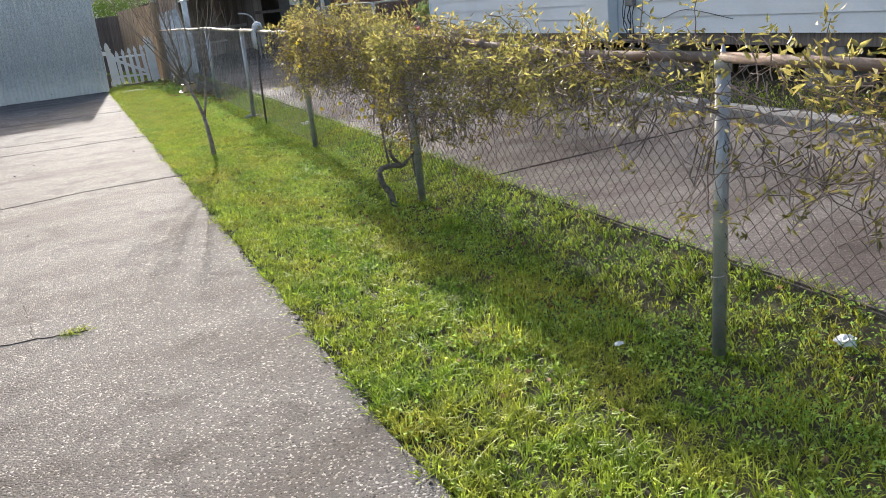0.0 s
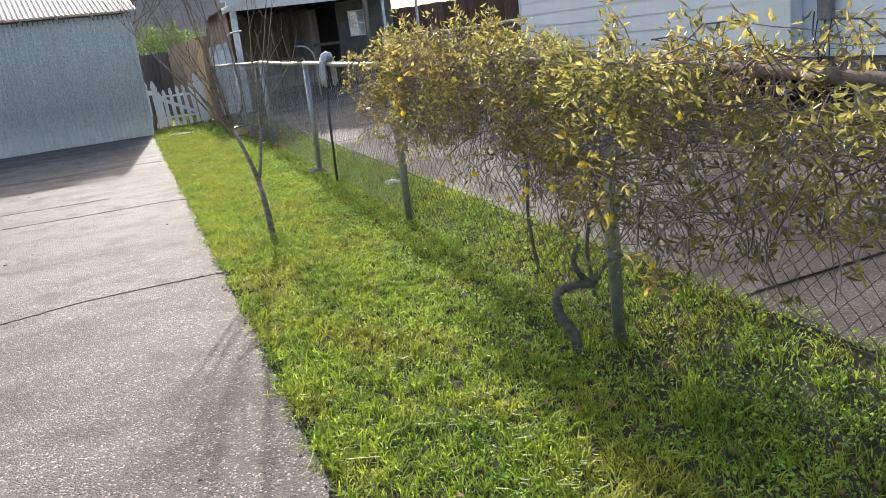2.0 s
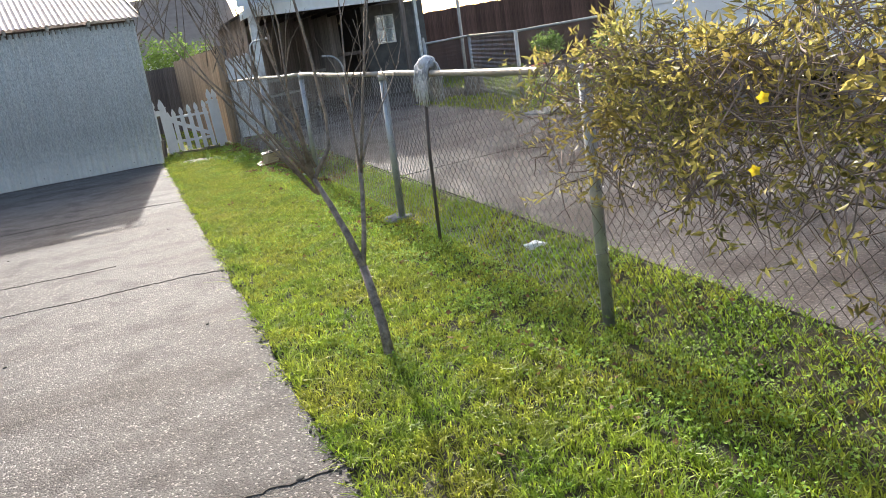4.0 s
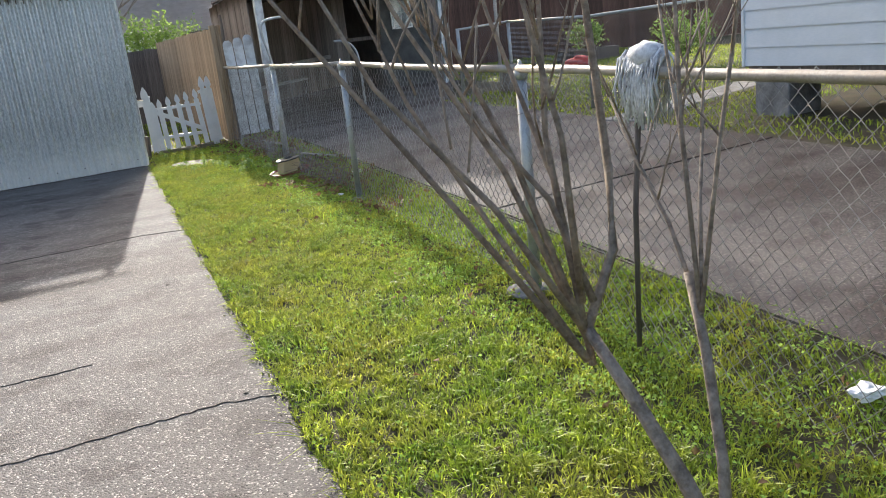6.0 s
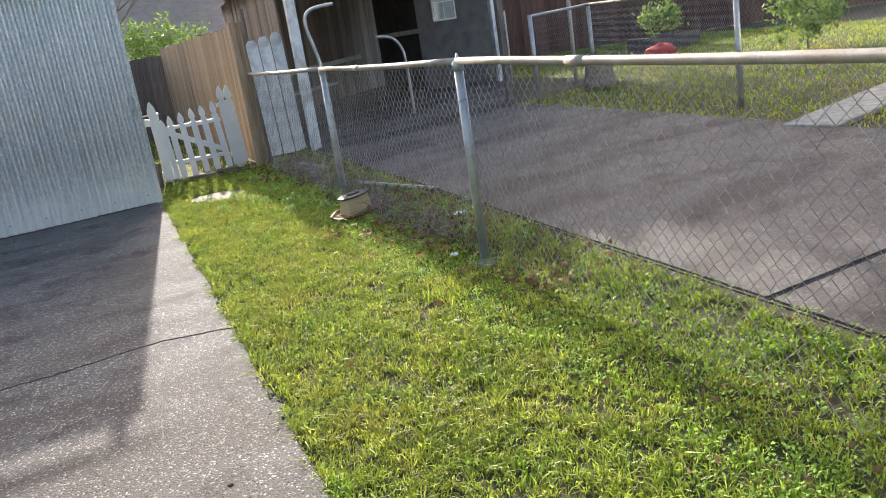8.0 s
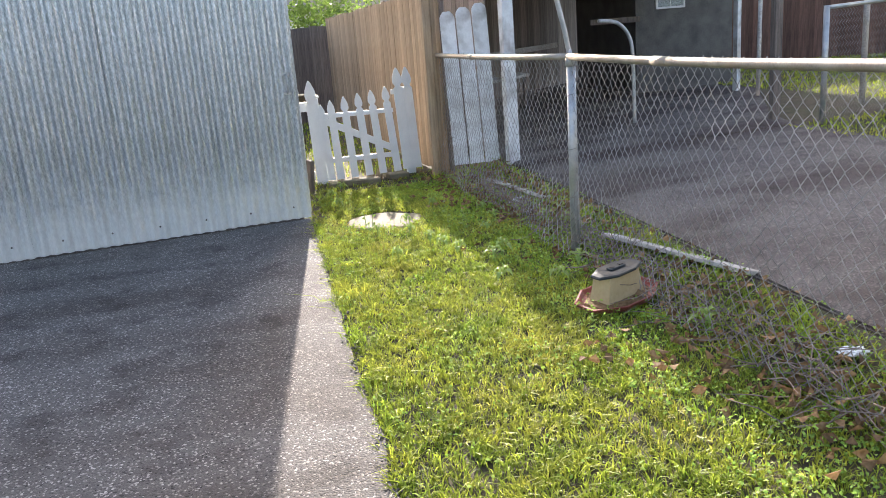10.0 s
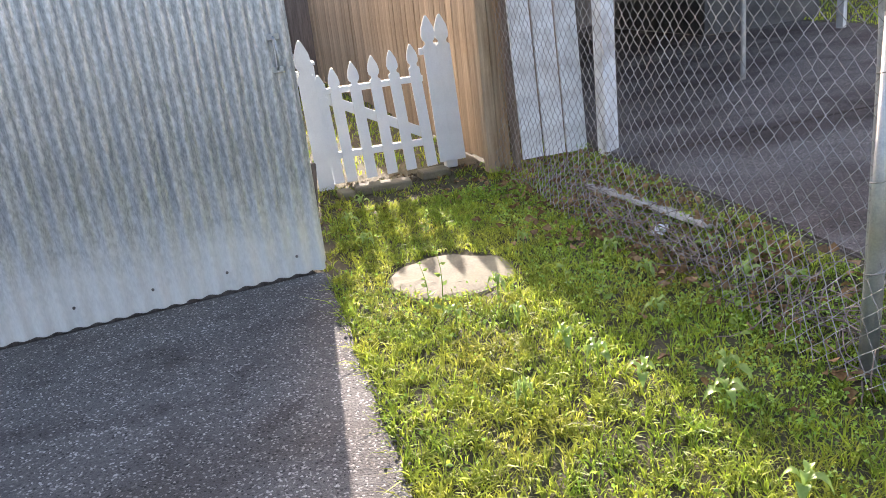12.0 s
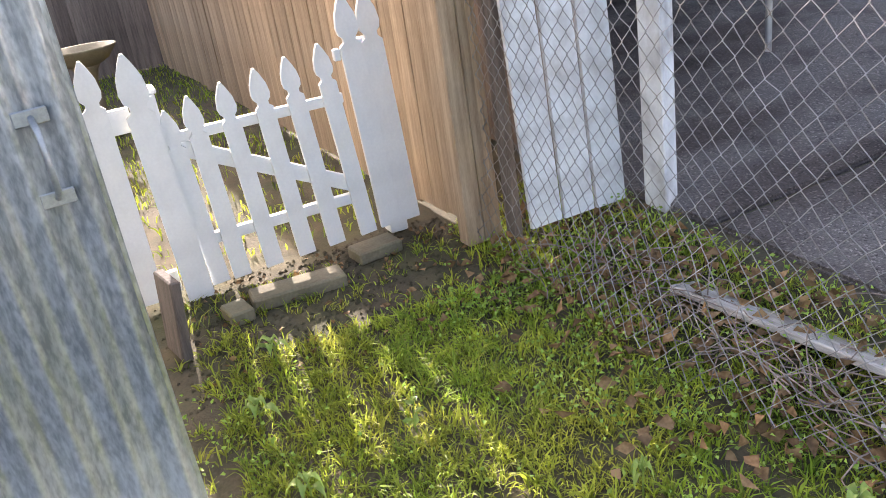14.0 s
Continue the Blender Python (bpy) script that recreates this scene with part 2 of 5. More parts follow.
M_TRAY = material("red_tray_plastic", (0.22, 0.055, 0.04), (0.33, 0.09, 0.07), 8, 0.45, bump=0.03)
M_STRING = material("mop_string", (0.42, 0.42, 0.44), (0.66, 0.67, 0.69), 30, 0.9, bump=0.3, per="island", per_amount=0.25)
M_PAPER = material("white_litter", (0.65, 0.66, 0.68), (0.82, 0.82, 0.83), 12, 0.7, bump=0.1)
M_BLACK = material("black_cable", (0.03, 0.03, 0.032), (0.06, 0.06, 0.062), 10, 0.5, bump=0)
M_RED = material("red_cloth", (0.40, 0.04, 0.04), (0.6, 0.09, 0.08), 8, 0.8, bump=0.1)
M_SHINGLE = material("grey_shingle", (0.13, 0.13, 0.14), (0.24, 0.24, 0.25), 9, 0.9, bump=0.3, fine=70)
M_PALEROOF = material("pale_roof", (0.44, 0.38, 0.34), (0.58, 0.52, 0.48), 4, 0.8, bump=0.1)
M_BUSH = material("light_green_leaf", (0.13, 0.22, 0.04), (0.26, 0.36, 0.09), 3, 0.5, bump=0, translucent=0.45, per="island", per_amount=0.35)
M_WEED = material("broad_weed_leaf", (0.17, 0.27, 0.045), (0.33, 0.42, 0.10), 9, 0.4, spec=0.5, bump=0.1, translucent=0.35, per="island", per_amount=0.25)
M_GLASS = bpy.data.materials.new("window_glass")
M_GLASS.use_nodes = True
_p = M_GLASS.node_tree.nodes["Principled BSDF"]
_p.inputs["Base Color"].default_value = (0.75, 0.8, 0.82, 1)
_p.inputs["Roughness"].default_value = 0.06
_p.inputs["Transmission Weight"].default_value = 0.85


# ---- builders ----
def raw(name, verts, faces, mat, parent=None, label="", smooth=False):
    me = bpy.data.meshes.new(name)
    me.from_pydata([tuple(v) for v in verts], [], faces)
    me.materials.append(mat)
    if smooth:
        me.polygons.foreach_set("use_smooth", [True] * len(me.polygons))
    me.update()
    ob = new(name, me)
    if parent:
        ob.parent = parent
    if label:
        ob["label"] = label
    return ob


def part(name, bm, mat, parent=None, label="", smooth=False):
    bmesh.ops.recalc_face_normals(bm, faces=bm.faces)
    me = bpy.data.meshes.new(name)
    bm.to_mesh(me)
    bm.free()
    me.materials.append(mat)
    if smooth:
        me.polygons.foreach_set("use_smooth", [True] * len(me.polygons))
    ob = new(name, me)
    if parent:
        ob.parent = parent
    if label:
        ob["label"] = label
    return ob


def thing(name, label, category, group="", kind=""):
    return tagged(new(name), label, category, group, kind)


def box(x0, x1, y0, y1, z0, z1, bevel=0.004, m=None):
    bm = bmesh.new()
    bmesh.ops.create_cube(bm, size=1)
    for v in bm.verts:
        v.co = ((x0 + x1) / 2 + v.co.x * (x1 - x0), (y0 + y1) / 2 + v.co.y * (y1 - y0), (z0 + z1) / 2 + v.co.z * (z1 - z0))
    if bevel:
        bmesh.ops.bevel(bm, geom=bm.edges[:], offset=bevel, segments=1, affect='EDGES')
    if m is not None:
        bm.transform(m)
    return bm


def tube_data(points, radii, sides=6):
    """Vertices and faces of a tube along points; radii: one number or one for each point."""
    pts = [Vector(p) for p in points]
    if not isinstance(radii, (list, tuple)):
        radii = [radii] * len(pts)
    verts, faces = [], []
    up = Vector((0.31, 0.17, 0.94))
    for i, p in enumerate(pts):
        d = (pts[min(i + 1, len(pts) - 1)] - pts[max(i - 1, 0)]).normalized()
        a = d.cross(up)
        if a.length < 1e-3:
            a = d.cross(Vector((1, 0, 0)))
        a.normalize()
        b = d.cross(a)
        for k in range(sides):
            w = 2 * math.pi * k / sides
            verts.append(p + (a * math.cos(w) + b * math.sin(w)) * radii[i])
    for i in range(len(pts) - 1):
        for k in range(sides):
            k2 = (k + 1) % sides
            faces.append((i * sides + k, i * sides + k2, (i + 1) * sides + k2, (i + 1) * sides + k))
    faces.append(tuple(range(sides))[::-1])
    faces.append(tuple(range((len(pts) - 1) * sides, len(pts) * sides)))
    return verts, faces


def tubes(name, lines, mat, parent=None, label="", sides=6):
    """One mesh of many tubes; lines: (points, radii)."""
    verts, faces = [], []
    for pts, r in lines:
        v, f = tube_data(pts, r, sides)
        o = len(verts)
        verts += v
        faces += [tuple(i + o for i in q) for q in f]
    return raw(name, verts, faces, mat, parent, label, smooth=sides > 4)


def tri_mesh(name, verts, faces, mat, parent=None, label=""):
    """A large mesh of triangles from numpy arrays."""
    me = bpy.data.meshes.new(name)
    nf = len(faces)
    me.vertices.add(len(verts))
    me.vertices.foreach_set("co", np.asarray(verts, np.float32).ravel())
    me.loops.add(nf * 3)
    me.loops.foreach_set("vertex_index", np.asarray(faces, np.int32).ravel())
    me.polygons.add(nf)
    me.polygons.foreach_set("loop_start", np.arange(0, nf * 3, 3, dtype=np.int32))
    me.update(calc_edges=True)
    me.materials.append(mat)
    ob = new(name, me)
    if parent:
        ob.parent = parent
    if label:
        ob["label"] = label
    return ob


def drop_np(y):
    """How far the fence line lies below the driveway."""
    return np.interp(y, [1.0, 3.0, 6.0, 8.5], [0.18, 0.09, 0.05, 0.0])


def settle(ob, dip=0.0):
    """Lowers a thing built on level ground to the falling fence line; dip: how far its top sinks midway."""
    for c in ob.children_recursive:
        if c.type == 'MESH':
            co = np.empty(len(c.data.vertices) * 3)
            c.data.vertices.foreach_get("co", co)
            co = co.reshape(-1, 3)
            co[:, 2] -= drop_np(co[:, 1]) + dip * np.interp(co[:, 1], [4.5, 6.0, 9.0, 12.0], [0.0, 0.6, 1.0, 0.0]) * co[:, 2] / 1.2
            c.data.vertices.foreach_set("co", co.ravel())
            c.data.update()


def rise(x, y):
    """Height of the ground: level by the driveway, climbing gently on the neighbour's side."""
    n = 0.05 + 0.04 * (min(max(x, 1.8), 9.5) - 1.8) + 0.005 * (min(max(y, -5), 24) - 3)
    s = min(max((x - 1.55) / 0.4, 0), 1)
    if y > 19.5 and x < 1.5:
        s = 0
    return s * n - float(drop_np(y)) * min(max((x - 0.3) / 1.15, 0), 1) * (1 - s)


def rise_np(x, y):
    n = 0.05 + 0.04 * (np.clip(x, 1.8, 9.5) - 1.8) + 0.005 * (np.clip(y, -5, 24) - 3)
    s = np.clip((x - 1.55) / 0.4, 0, 1)
    return s * n - drop_np(y) * np.clip((x - 0.3) / 1.15, 0, 1) * (1 - s)


def leaves(name, centre, direction, length, width, mat, parent=None, label="", fold=0.25, rng=None, kind=""):
    """Small folded leaves: four triangles each."""
    n = len(centre)
    d = direction / np.linalg.norm(direction, axis=1, keepdims=True)
    side = np.cross(d, rng.normal(size=(n, 3)))
    side /= np.linalg.norm(side, axis=1, keepdims=True) + 1e-9
    nor = np.cross(d, side)
    L, W = length[:, None], width[:, None]
    v = np.stack([centre, centre + d * L * 0.45 + side * W * 0.5 + nor * W * fold, centre + d * L, centre + d * L * 0.45 - side * W * 0.5 + nor * W * fold], 1)
    v[:, 2] -= nor * L * 0.12
    i = np.arange(n)[:, None] * 4
    f = np.concatenate([i + np.array([[0, 1, 2]]), i + np.array([[0, 2, 3]])], 0)
    ob = tri_mesh(name, v.reshape(-1, 3), f, mat, parent, label)
    if kind:
        ob["kind"] = kind
    return ob


# ---- ground and paving ----
xs = [-300, -100, -40, -15, -7, -3, -0.5, 0, 0.3, 0.6, 1, 1.45, 1.55, 1.75, 1.95, 2.5, 3.5, 4.5, 5.5, 7, 9.5, 14, 25, 60, 120, 300]
ys = [-300, -100, -40, -12, -5, 0, 1, 2, 3, 4.5, 6, 7, 8.5, 10, 15, 17, 18.5, 19.49, 19.51, 22, 24, 27, 40, 80, 150, 300]
gv = [(x, y, rise(x, y) - 0.03) for y in ys for x in xs]
gf = [(j * len(xs) + i, j * len(xs) + i + 1, (j + 1) * len(xs) + i + 1, (j + 1) * len(xs) + i) for j in range(len(ys) - 1) for i in range(len(xs) - 1)]
tagged(raw("ground", gv, gf, M_SOIL), "dark soil and thatch ground under the grass", "ground", kind="structure")


def slab(name, corners, zs, depth, mat, parent=None):
    """A concrete slab from its plan outline, with slightly rounded top edges."""
    bm = bmesh.new()
    top = [bm.verts.new((x, y, z)) for (x, y), z in zip(corners, zs)]
    f = bm.faces.new(top)
    ext = bmesh.ops.extrude_face_region(bm, geom=[f])
    for g in ext["geom"]:
        if isinstance(g, bmesh.types.BMVert):
            g.co.z -= depth
    bmesh.ops.bevel(bm, geom=[e for e in bm.edges if all(v in top for v in e.verts)], offset=0.012, segments=2, affect='EDGES')
    return part(name, bm, mat, parent)


random.seed(4)
edge = [(0.0 + random.uniform(-0.018, 0.018), -12 + i * 0.25) for i in range(int(29.5 / 0.25) + 1)]
drive = slab("driveway", [(-9, -12)] + edge + [(-0.015, 17.56), (-9, 16.2)], [0.0] * (len(edge) + 3), 0.25, M_DRIVE)
tagged(drive, "worn exposed aggregate concrete driveway with cracks and stains", "driveway", kind="structure")


def crack(points, width, seed):
    """A dirt-filled crack: a thin ragged ribbon just proud of the concrete."""
    r = random.Random(seed)
    fine = []
    for (x0, y0), (x1, y1) in zip(points, points[1:]):
        n = max(2, int(math.hypot(x1 - x0, y1 - y0) / 0.03))
        fine += [(x0 + (x1 - x0) * i / n + r.uniform(-.006, .006), y0 + (y1 - y0) * i / n + r.uniform(-.01, .01)) for i in range(n)]
    v, f = [], []
    for i, (x, y) in enumerate(fine):
        w = width * 0.42 * r.uniform(0.05, 1.3) * (1.0 if r.random() > 0.12 else 0.1)
        v += [(x, y - w, 0.004), (x, y + w, 0.004), (x, y - w, -0.01), (x, y + w, -0.01)]
        if i:
            a, b = 4 * (i - 1), 4 * i
            f += [(a, b, b + 1, a + 1), (a + 2, b + 2, b, a), (a + 1, b + 1, b + 3, a + 3)]
    return raw("crack", v, f, M_CRACK, drive, "dark dirt filled crack")


crack([(0.0, 5.26), (-0.5, 5.26), (-0.87, 5.22), (-1.2, 5.11), (-2.0, 4.9), (-3.2, 4.75), (-6, 4.3)], 0.007, 1)
crack([(-0.9, 1.51), (-1.12, 1.55), (-1.26, 1.57), (-1.9, 1.66), (-3.5, 1.7)], 0.005, 2)
crack([(-1.13, 1.56), (-1.17, 1.93), (-1.2, 2.2)], 0.004, 3)
crack([(0.0, 8.52), (-0.25, 8.58), (-0.5, 8.57), (-0.96, 8.54), (-1.6, 8.56), (-3.5, 8.4)], 0.005, 4)
crack([(-0.75, 9.45), (-1.14, 9.45), (-2.2, 9.5)], 0.004, 5)
crack([(0.0, 12.4), (-0.4, 12.5), (-0.9, 12.42), (-2.6, 12.3)], 0.004, 6)

pave = tagged(new("neighbour_driveway"), "stained concrete driveway slabs beyond the chain link fence", "driveway", kind="structure")


def n_slab(pts):
    return slab("paving_slab", pts, [rise(x, y) - 0.008 for x, y in pts], 0.16, M_SLAB, pave)


n_slab([(1.9, -12), (4.1, -12), (4.12, 0), (4.2, 2.80), (1.91, 2.835)])
n_slab([(1.91, 2.85), (4.2, 2.81), (4.45, 6), (4.72, 10.645), (2.0, 10.565)])
n_slab([(2.0, 10.58), (4.74, 10.66), (4.85, 14), (5.0, 18.2), (2.04, 18.2)])
n_slab([(2.04, 18.23), (5.0, 18.23), (5.25, 19), (6.6, 21.4), (6.6, 26.5), (2.05, 26.5)])
kb = thing("kerb", "low rounded concrete kerb beside the neighbour's paving", "kerb", kind="structure")
for a, b in ((-8, -4.2), (-4.15, -0.6), (-0.55, 3.2), (3.25, 5.2)):
    part("kerb_stone", box(4.24, 4.40, a, b, 0.02, rise(4.3, (a + b) / 2) + 0.09, 0.03), M_CONC, kb)

# ---- grey corrugated garage ----
GA = math.atan(0.15)
GM = Matrix.Translation((0.0, 17.57, 0)) @ Matrix.Rotation(GA, 4, 'Z')
garage = thing("garage", "galvanised corrugated metal garage wall with rusty tin roof", "garage")
garage.matrix_world = GM


def corrugated(w, h, pitch=0.0875, amp=0.015, k=10, wave=0.0):
    """A sheet in the x-z plane with vertical corrugations, 2 mm thick in looks, slightly buckled."""
    nx = int(w / pitch * k)
    rows = [0, 0.02, h * 0.3, h * 0.6, h * 0.85, h]
    v, f = [], []
    for z in rows:
        for i in range(nx + 1):
            x = w * i / nx
            v.append((x, amp * math.sin(2 * math.pi * x / pitch) + wave * math.sin(3 * z + 5 * x), z))
    for j in range(len(rows) - 1):
        for i in range(nx):
            a = j * (nx + 1) + i
            f.append((a, a + 1, a + nx + 2, a + nx + 1))
    return v, f


sv, sf = corrugated(0.7, 2.36, wave=0.003)
first = None
for i in range(13):
    if first is None:
        ob = first = raw("corrugated_sheet", sv, sf, M_GALV, garage, smooth=True)
    else:
        ob = new("corrugated_sheet", first.data)
        ob.parent = garage
    ob.location = (-0.7 * (i + 1) + 0.0, -0.003 * (i % 2), 0.010 + random.uniform(-0.006, 0.006))
# side wall and frame behind the sheets
part("side_wall", box(-0.06, -0.02, 0.03, 6.0, 0.0, 2.36, 0), M_GALV, garage)
part("side_trim", box(-0.045, 0.012, 0.012, 0.05, 0.04, 2.38, 0.003), M_GALV, garage)
part("back_wall", box(-9.1, -0.02, 5.96, 6.0, 0, 2.36, 0), M_GALV, garage)
part("far_wall", box(-9.1, -9.06, 0.03, 5.96, 0, 2.36, 0), M_GALV, garage)
part("sill_plate", box(-9.1, -0.06, 0.03, 0.12, -0.02, 0.06, 0.004), M_DARKWOOD, garage)
part("fascia_board", box(-9.1, 0.02, 0.012, 0.05, 2.30, 2.40, 0.003), M_DARKWOOD, garage)
for i in range(15):
    x = -0.10 - i * 0.61
    part("rafter_tail", box(x - 0.02, x + 0.02, -0.16, 0.02, 2.345, 2.425, 0.004), M_GREYWOOD, garage)
rv, rf = corrugated(0.7, 3.34, pitch=0.0875, amp=0.011)
TILT = Matrix.Translation((0, -0.22, 2.425)) @ Matrix.Rotation(radians(-68.9), 4, 'X')
firstr = None
for i in range(13):
    if firstr is None:
        ob = firstr = raw("roof_sheet", rv, rf, M_ROOFTIN, garage, smooth=True)
    else:
        ob = new("roof_sheet", firstr.data)
        ob.parent = garage
    ob.matrix_local = Matrix.Translation((0.1 - 0.7 * (i + 1), 0, 0.004 * (i % 2))) @ TILT
bm = bmesh.new()
back = [bm.verts.new(c) for c in ((-9.0, 2.9, 3.63), (0.1, 2.9, 3.63), (0.1, 6.2, 2.36), (-9.0, 6.2, 2.36))]
bm.faces.new(back)
bmesh.ops.solidify(bm, geom=bm.faces[:], thickness=0.03)
part("back_roof", bm, M_ROOFTIN, garage)
bm = bmesh.new()
g = [bm.verts.new(c) for c in ((-0.04, 0.03, 2.36), (-0.04, 5.98, 2.36), (-0.04, 2.9, 3.55))]
bm.faces.new(g)
bmesh.ops.solidify(bm, geom=bm.faces[:], thickness=0.02)
part("gable_end", bm, M_GALV, garage)
handle = tubes("door_handle", [([(-0.075, -0.012, 1.03), (-0.075, -0.05, 1.05), (-0.075, -0.05, 1.16), (-0.075, -0.012, 1.18)], 0.006)], M_STEEL, garage, "small steel pull handle", 8)
for z in (1.03, 1.18):
    part("handle_plate", box(-0.105, -0.045, -0.016, -0.009, z - 0.014, z + 0.014, 0.002), M_STEEL, handle)
for i in range(14):
    x = -0.14 - 0.35 * i
    bm = bmesh.new()
    bmesh.ops.create_uvsphere(bm, u_segments=6, v_segments=4, radius=0.008)
    bmesh.ops.translate(bm, verts=bm.verts, vec=(x, -0.012, 0.11))
    part("sheet_screw", bm, M_DARKWOOD, garage)

# ---- chain link fence ----
fence = thing("chain_link_fence", "galvanised chain link fence with steel posts and worn top rail", "fence")
POSTS = [(1.47, -3.0), (1.47, -0.04), (1.46, 3.05), (1.47, 5.95), (1.46, 8.97), (1.54, 12.42), (1.55, 15.58), (1.46, 19.05)]


def fence_x(y):
    for (xa, ya), (xb, yb) in zip(POSTS, POSTS[1:]):
        if y <= yb:
            return xa + (xb - xa) * (y - ya) / (yb - ya)
    return POSTS[-1][0]


for k, (x, y) in enumerate(POSTS):
    lean = random.uniform(-0.012, 0.012)
    r = 0.0285 if k < 7 else 0.02
    ob = tubes("post", [([(x, y, -0.02), (x + lean * 0.5, y, 0.6), (x + lean, y, 1.16)], r)], M_STEEL, fence, sides=12)
    tubes("post_cap", [([(x + lean, y, 1.145), (x + lean, y, 1.19), (x + lean, y, 1.215), (x + lean, y, 1.245)], [r + 0.006, r + 0.006, 0.012, 0.005])], M_STEEL, ob, sides=10)
    for z in (0.32, 0.62, 0.95):
        tubes("tie_wire", [([(x + (r + .004) * math.cos(a), y + (r + .004) * math.sin(a), z + 0.006 * a) for a in [i * 0.7 for i in range(10)]], 0.0022)], M_WIRE, ob, sides=4)
for (xa, ya), (xb, yb) in zip(POSTS, POSTS[1:]):
    pts = [(xa + (xb - xa) * i / 6, ya + (yb - ya) * i / 6, 1.2 - 0.012 * math.sin(math.pi * i / 6)) for i in range(7)]
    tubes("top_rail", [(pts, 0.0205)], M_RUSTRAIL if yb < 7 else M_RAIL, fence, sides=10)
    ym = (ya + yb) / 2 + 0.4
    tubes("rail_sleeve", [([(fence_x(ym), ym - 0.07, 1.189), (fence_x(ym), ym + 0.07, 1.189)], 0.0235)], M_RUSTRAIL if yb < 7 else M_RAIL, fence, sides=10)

# woven wire: each wire zigzags and hooks its neighbour
rng = np.random.default_rng(7)
COL, ROW, TOP = 0.037, 0.037, 1.215
cols, rows_n = int(22.05 / COL), 33


def mesh_point(c, r, z0):
    y = -3.0 + c * COL
    z = TOP - r * ROW
    x = fence_x(y)
    sag = 0.012 * math.sin(y * 2.1) * math.sin(z * 2.6)
    flare = 0.0
    if y > 12.9:
        k = min(1, (y - 12.9) / 1.6)
        low = max(0, 0.42 - z)
        flare = -k * low * (0.55 + 0.25 * math.sin(y * 3.3)) * (0.45 if y > 15.8 else 0.5)
    return x + sag + flare, y, z


node = np.array([[mesh_point(c, r, 0) for r in range(rows_n)] for c in range(cols + 2)])
node += rng.normal(0, 0.0022, node.shape)
ring = np.array([[1, 0, 0], [-0.5, 0.87, 0], [-0.5, -0.87, 0]])
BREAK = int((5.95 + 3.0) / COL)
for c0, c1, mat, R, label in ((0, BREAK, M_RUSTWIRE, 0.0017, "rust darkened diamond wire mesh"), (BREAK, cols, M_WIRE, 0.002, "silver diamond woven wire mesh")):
    wv, wf = [], []
    for c in range(c0, c1):
        pts = np.array([node[c + ((r + c) % 2), r] for r in range(rows_n)])
        pts[:, 0] += np.where((np.arange(rows_n) + c) % 2 == 0, 0.002, -0.002)
        wv.append((pts[:, None, :] + R * ring[None]).reshape(-1, 3))
        i = np.arange(rows_n - 1)[:, None] * 3 + (c - c0) * rows_n * 3
        for a, b in ((0, 1), (1, 2), (2, 0)):
            wf.append(np.concatenate([i + a, i + b, i + 3 + b], 1))
            wf.append(np.concatenate([i + a, i + 3 + b, i + 3 + a], 1))
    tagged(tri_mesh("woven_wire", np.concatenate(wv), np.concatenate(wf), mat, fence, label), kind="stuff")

settle(fence, 0.045)
# footings at some posts
for (x, y), s, zz in (((1.43, 9.02), 0.115, -0.004), ((1.52, 12.38), 0.075, -0.028)):
    bm = bmesh.new()
    bmesh.ops.create_icosphere(bm, subdivisions=3, radius=1)
    for v in bm.verts:
        n = noise.noise(v.co * 1.7 + Vector((x * 9, y, 0)))
        v.co = Vector((x + v.co.x * s * (1 + 0.45 * n), y + v.co.y * s * 0.9 * (1 + 0.45 * n), zz + v.co.z * 0.03 * (1 + n)))
    tagged(part("post_footing", bm, M_PIER, None, "", True), "rough lump of concrete footing at a fence post", "footing", "post footings")

# ---- white picket gate ----
def picket_bm(w, h, t=0.022):
    """A flat picket with a gothic tip: necked, then a pointed spade."""
    s = w / 0.085
    pro = [(0.5 * w, 0), (0.5 * w, h - 0.185 * s), (0.30 * w, h - 0.17 * s), (0.30 * w, h - 0.155 * s), (0.46 * w, h - 0.14 * s), (0.52 * w, h - 0.115 * s),
           (0.44 * w, h - 0.07 * s), (0.22 * w, h - 0.025 * s), (0.06 * w, h)]
    out = [(x, z) for x, z in pro] + [(-x, z) for x, z in reversed(pro)]
    bm = bmesh.new()
    f = bm.faces.new([bm.verts.new((x, 0, z)) for x, z in out])
    e = bmesh.ops.extrude_face_region(bm, geom=[f])
    for g in e["geom"]:
        if isinstance(g, bmesh.types.BMVert):
            g.co.y += t
    bmesh.ops.triangulate(bm, faces=[f for f in bm.faces if len(f.verts) > 4])
    return bm


GY = 19.40
gate = thing("picket_gate", "white picket gate with gothic tips and diagonal brace, closed", "gate")
for x, z1, z0, lean in ((0.335, 0.79, 0.0, -3), (0.432, 0.825, 0.0, -2.5), (0.582, 0.85, 0.005, -3), (0.738, 0.875, 0.01, -3.5), (0.885, 0.895, 0.015, -4), (1.045, 0.92, 0.02, -4.5)):
    ob = part("picket", picket_bm(0.078, z1 - z0), M_WHITE, gate)
    ob.matrix_local = pose(x, GY, z0, 0, lean, 0)
for z, w in ((0.20, 0.05), (0.665, 0.045)):
    part("rail", box(0.30, 1.05, GY + 0.024, GY + 0.055, z - w / 2, z + w / 2, 0.003), M_WHITE, gate)
m = Matrix.Translation((0.675, GY + 0.04, 0.44)) @ Matrix.Rotation(radians(27), 4, 'Y')
part("brace", box(-0.40, 0.40, -0.013, 0.013, -0.035, 0.035, 0.003, m), M_WHITE, gate)
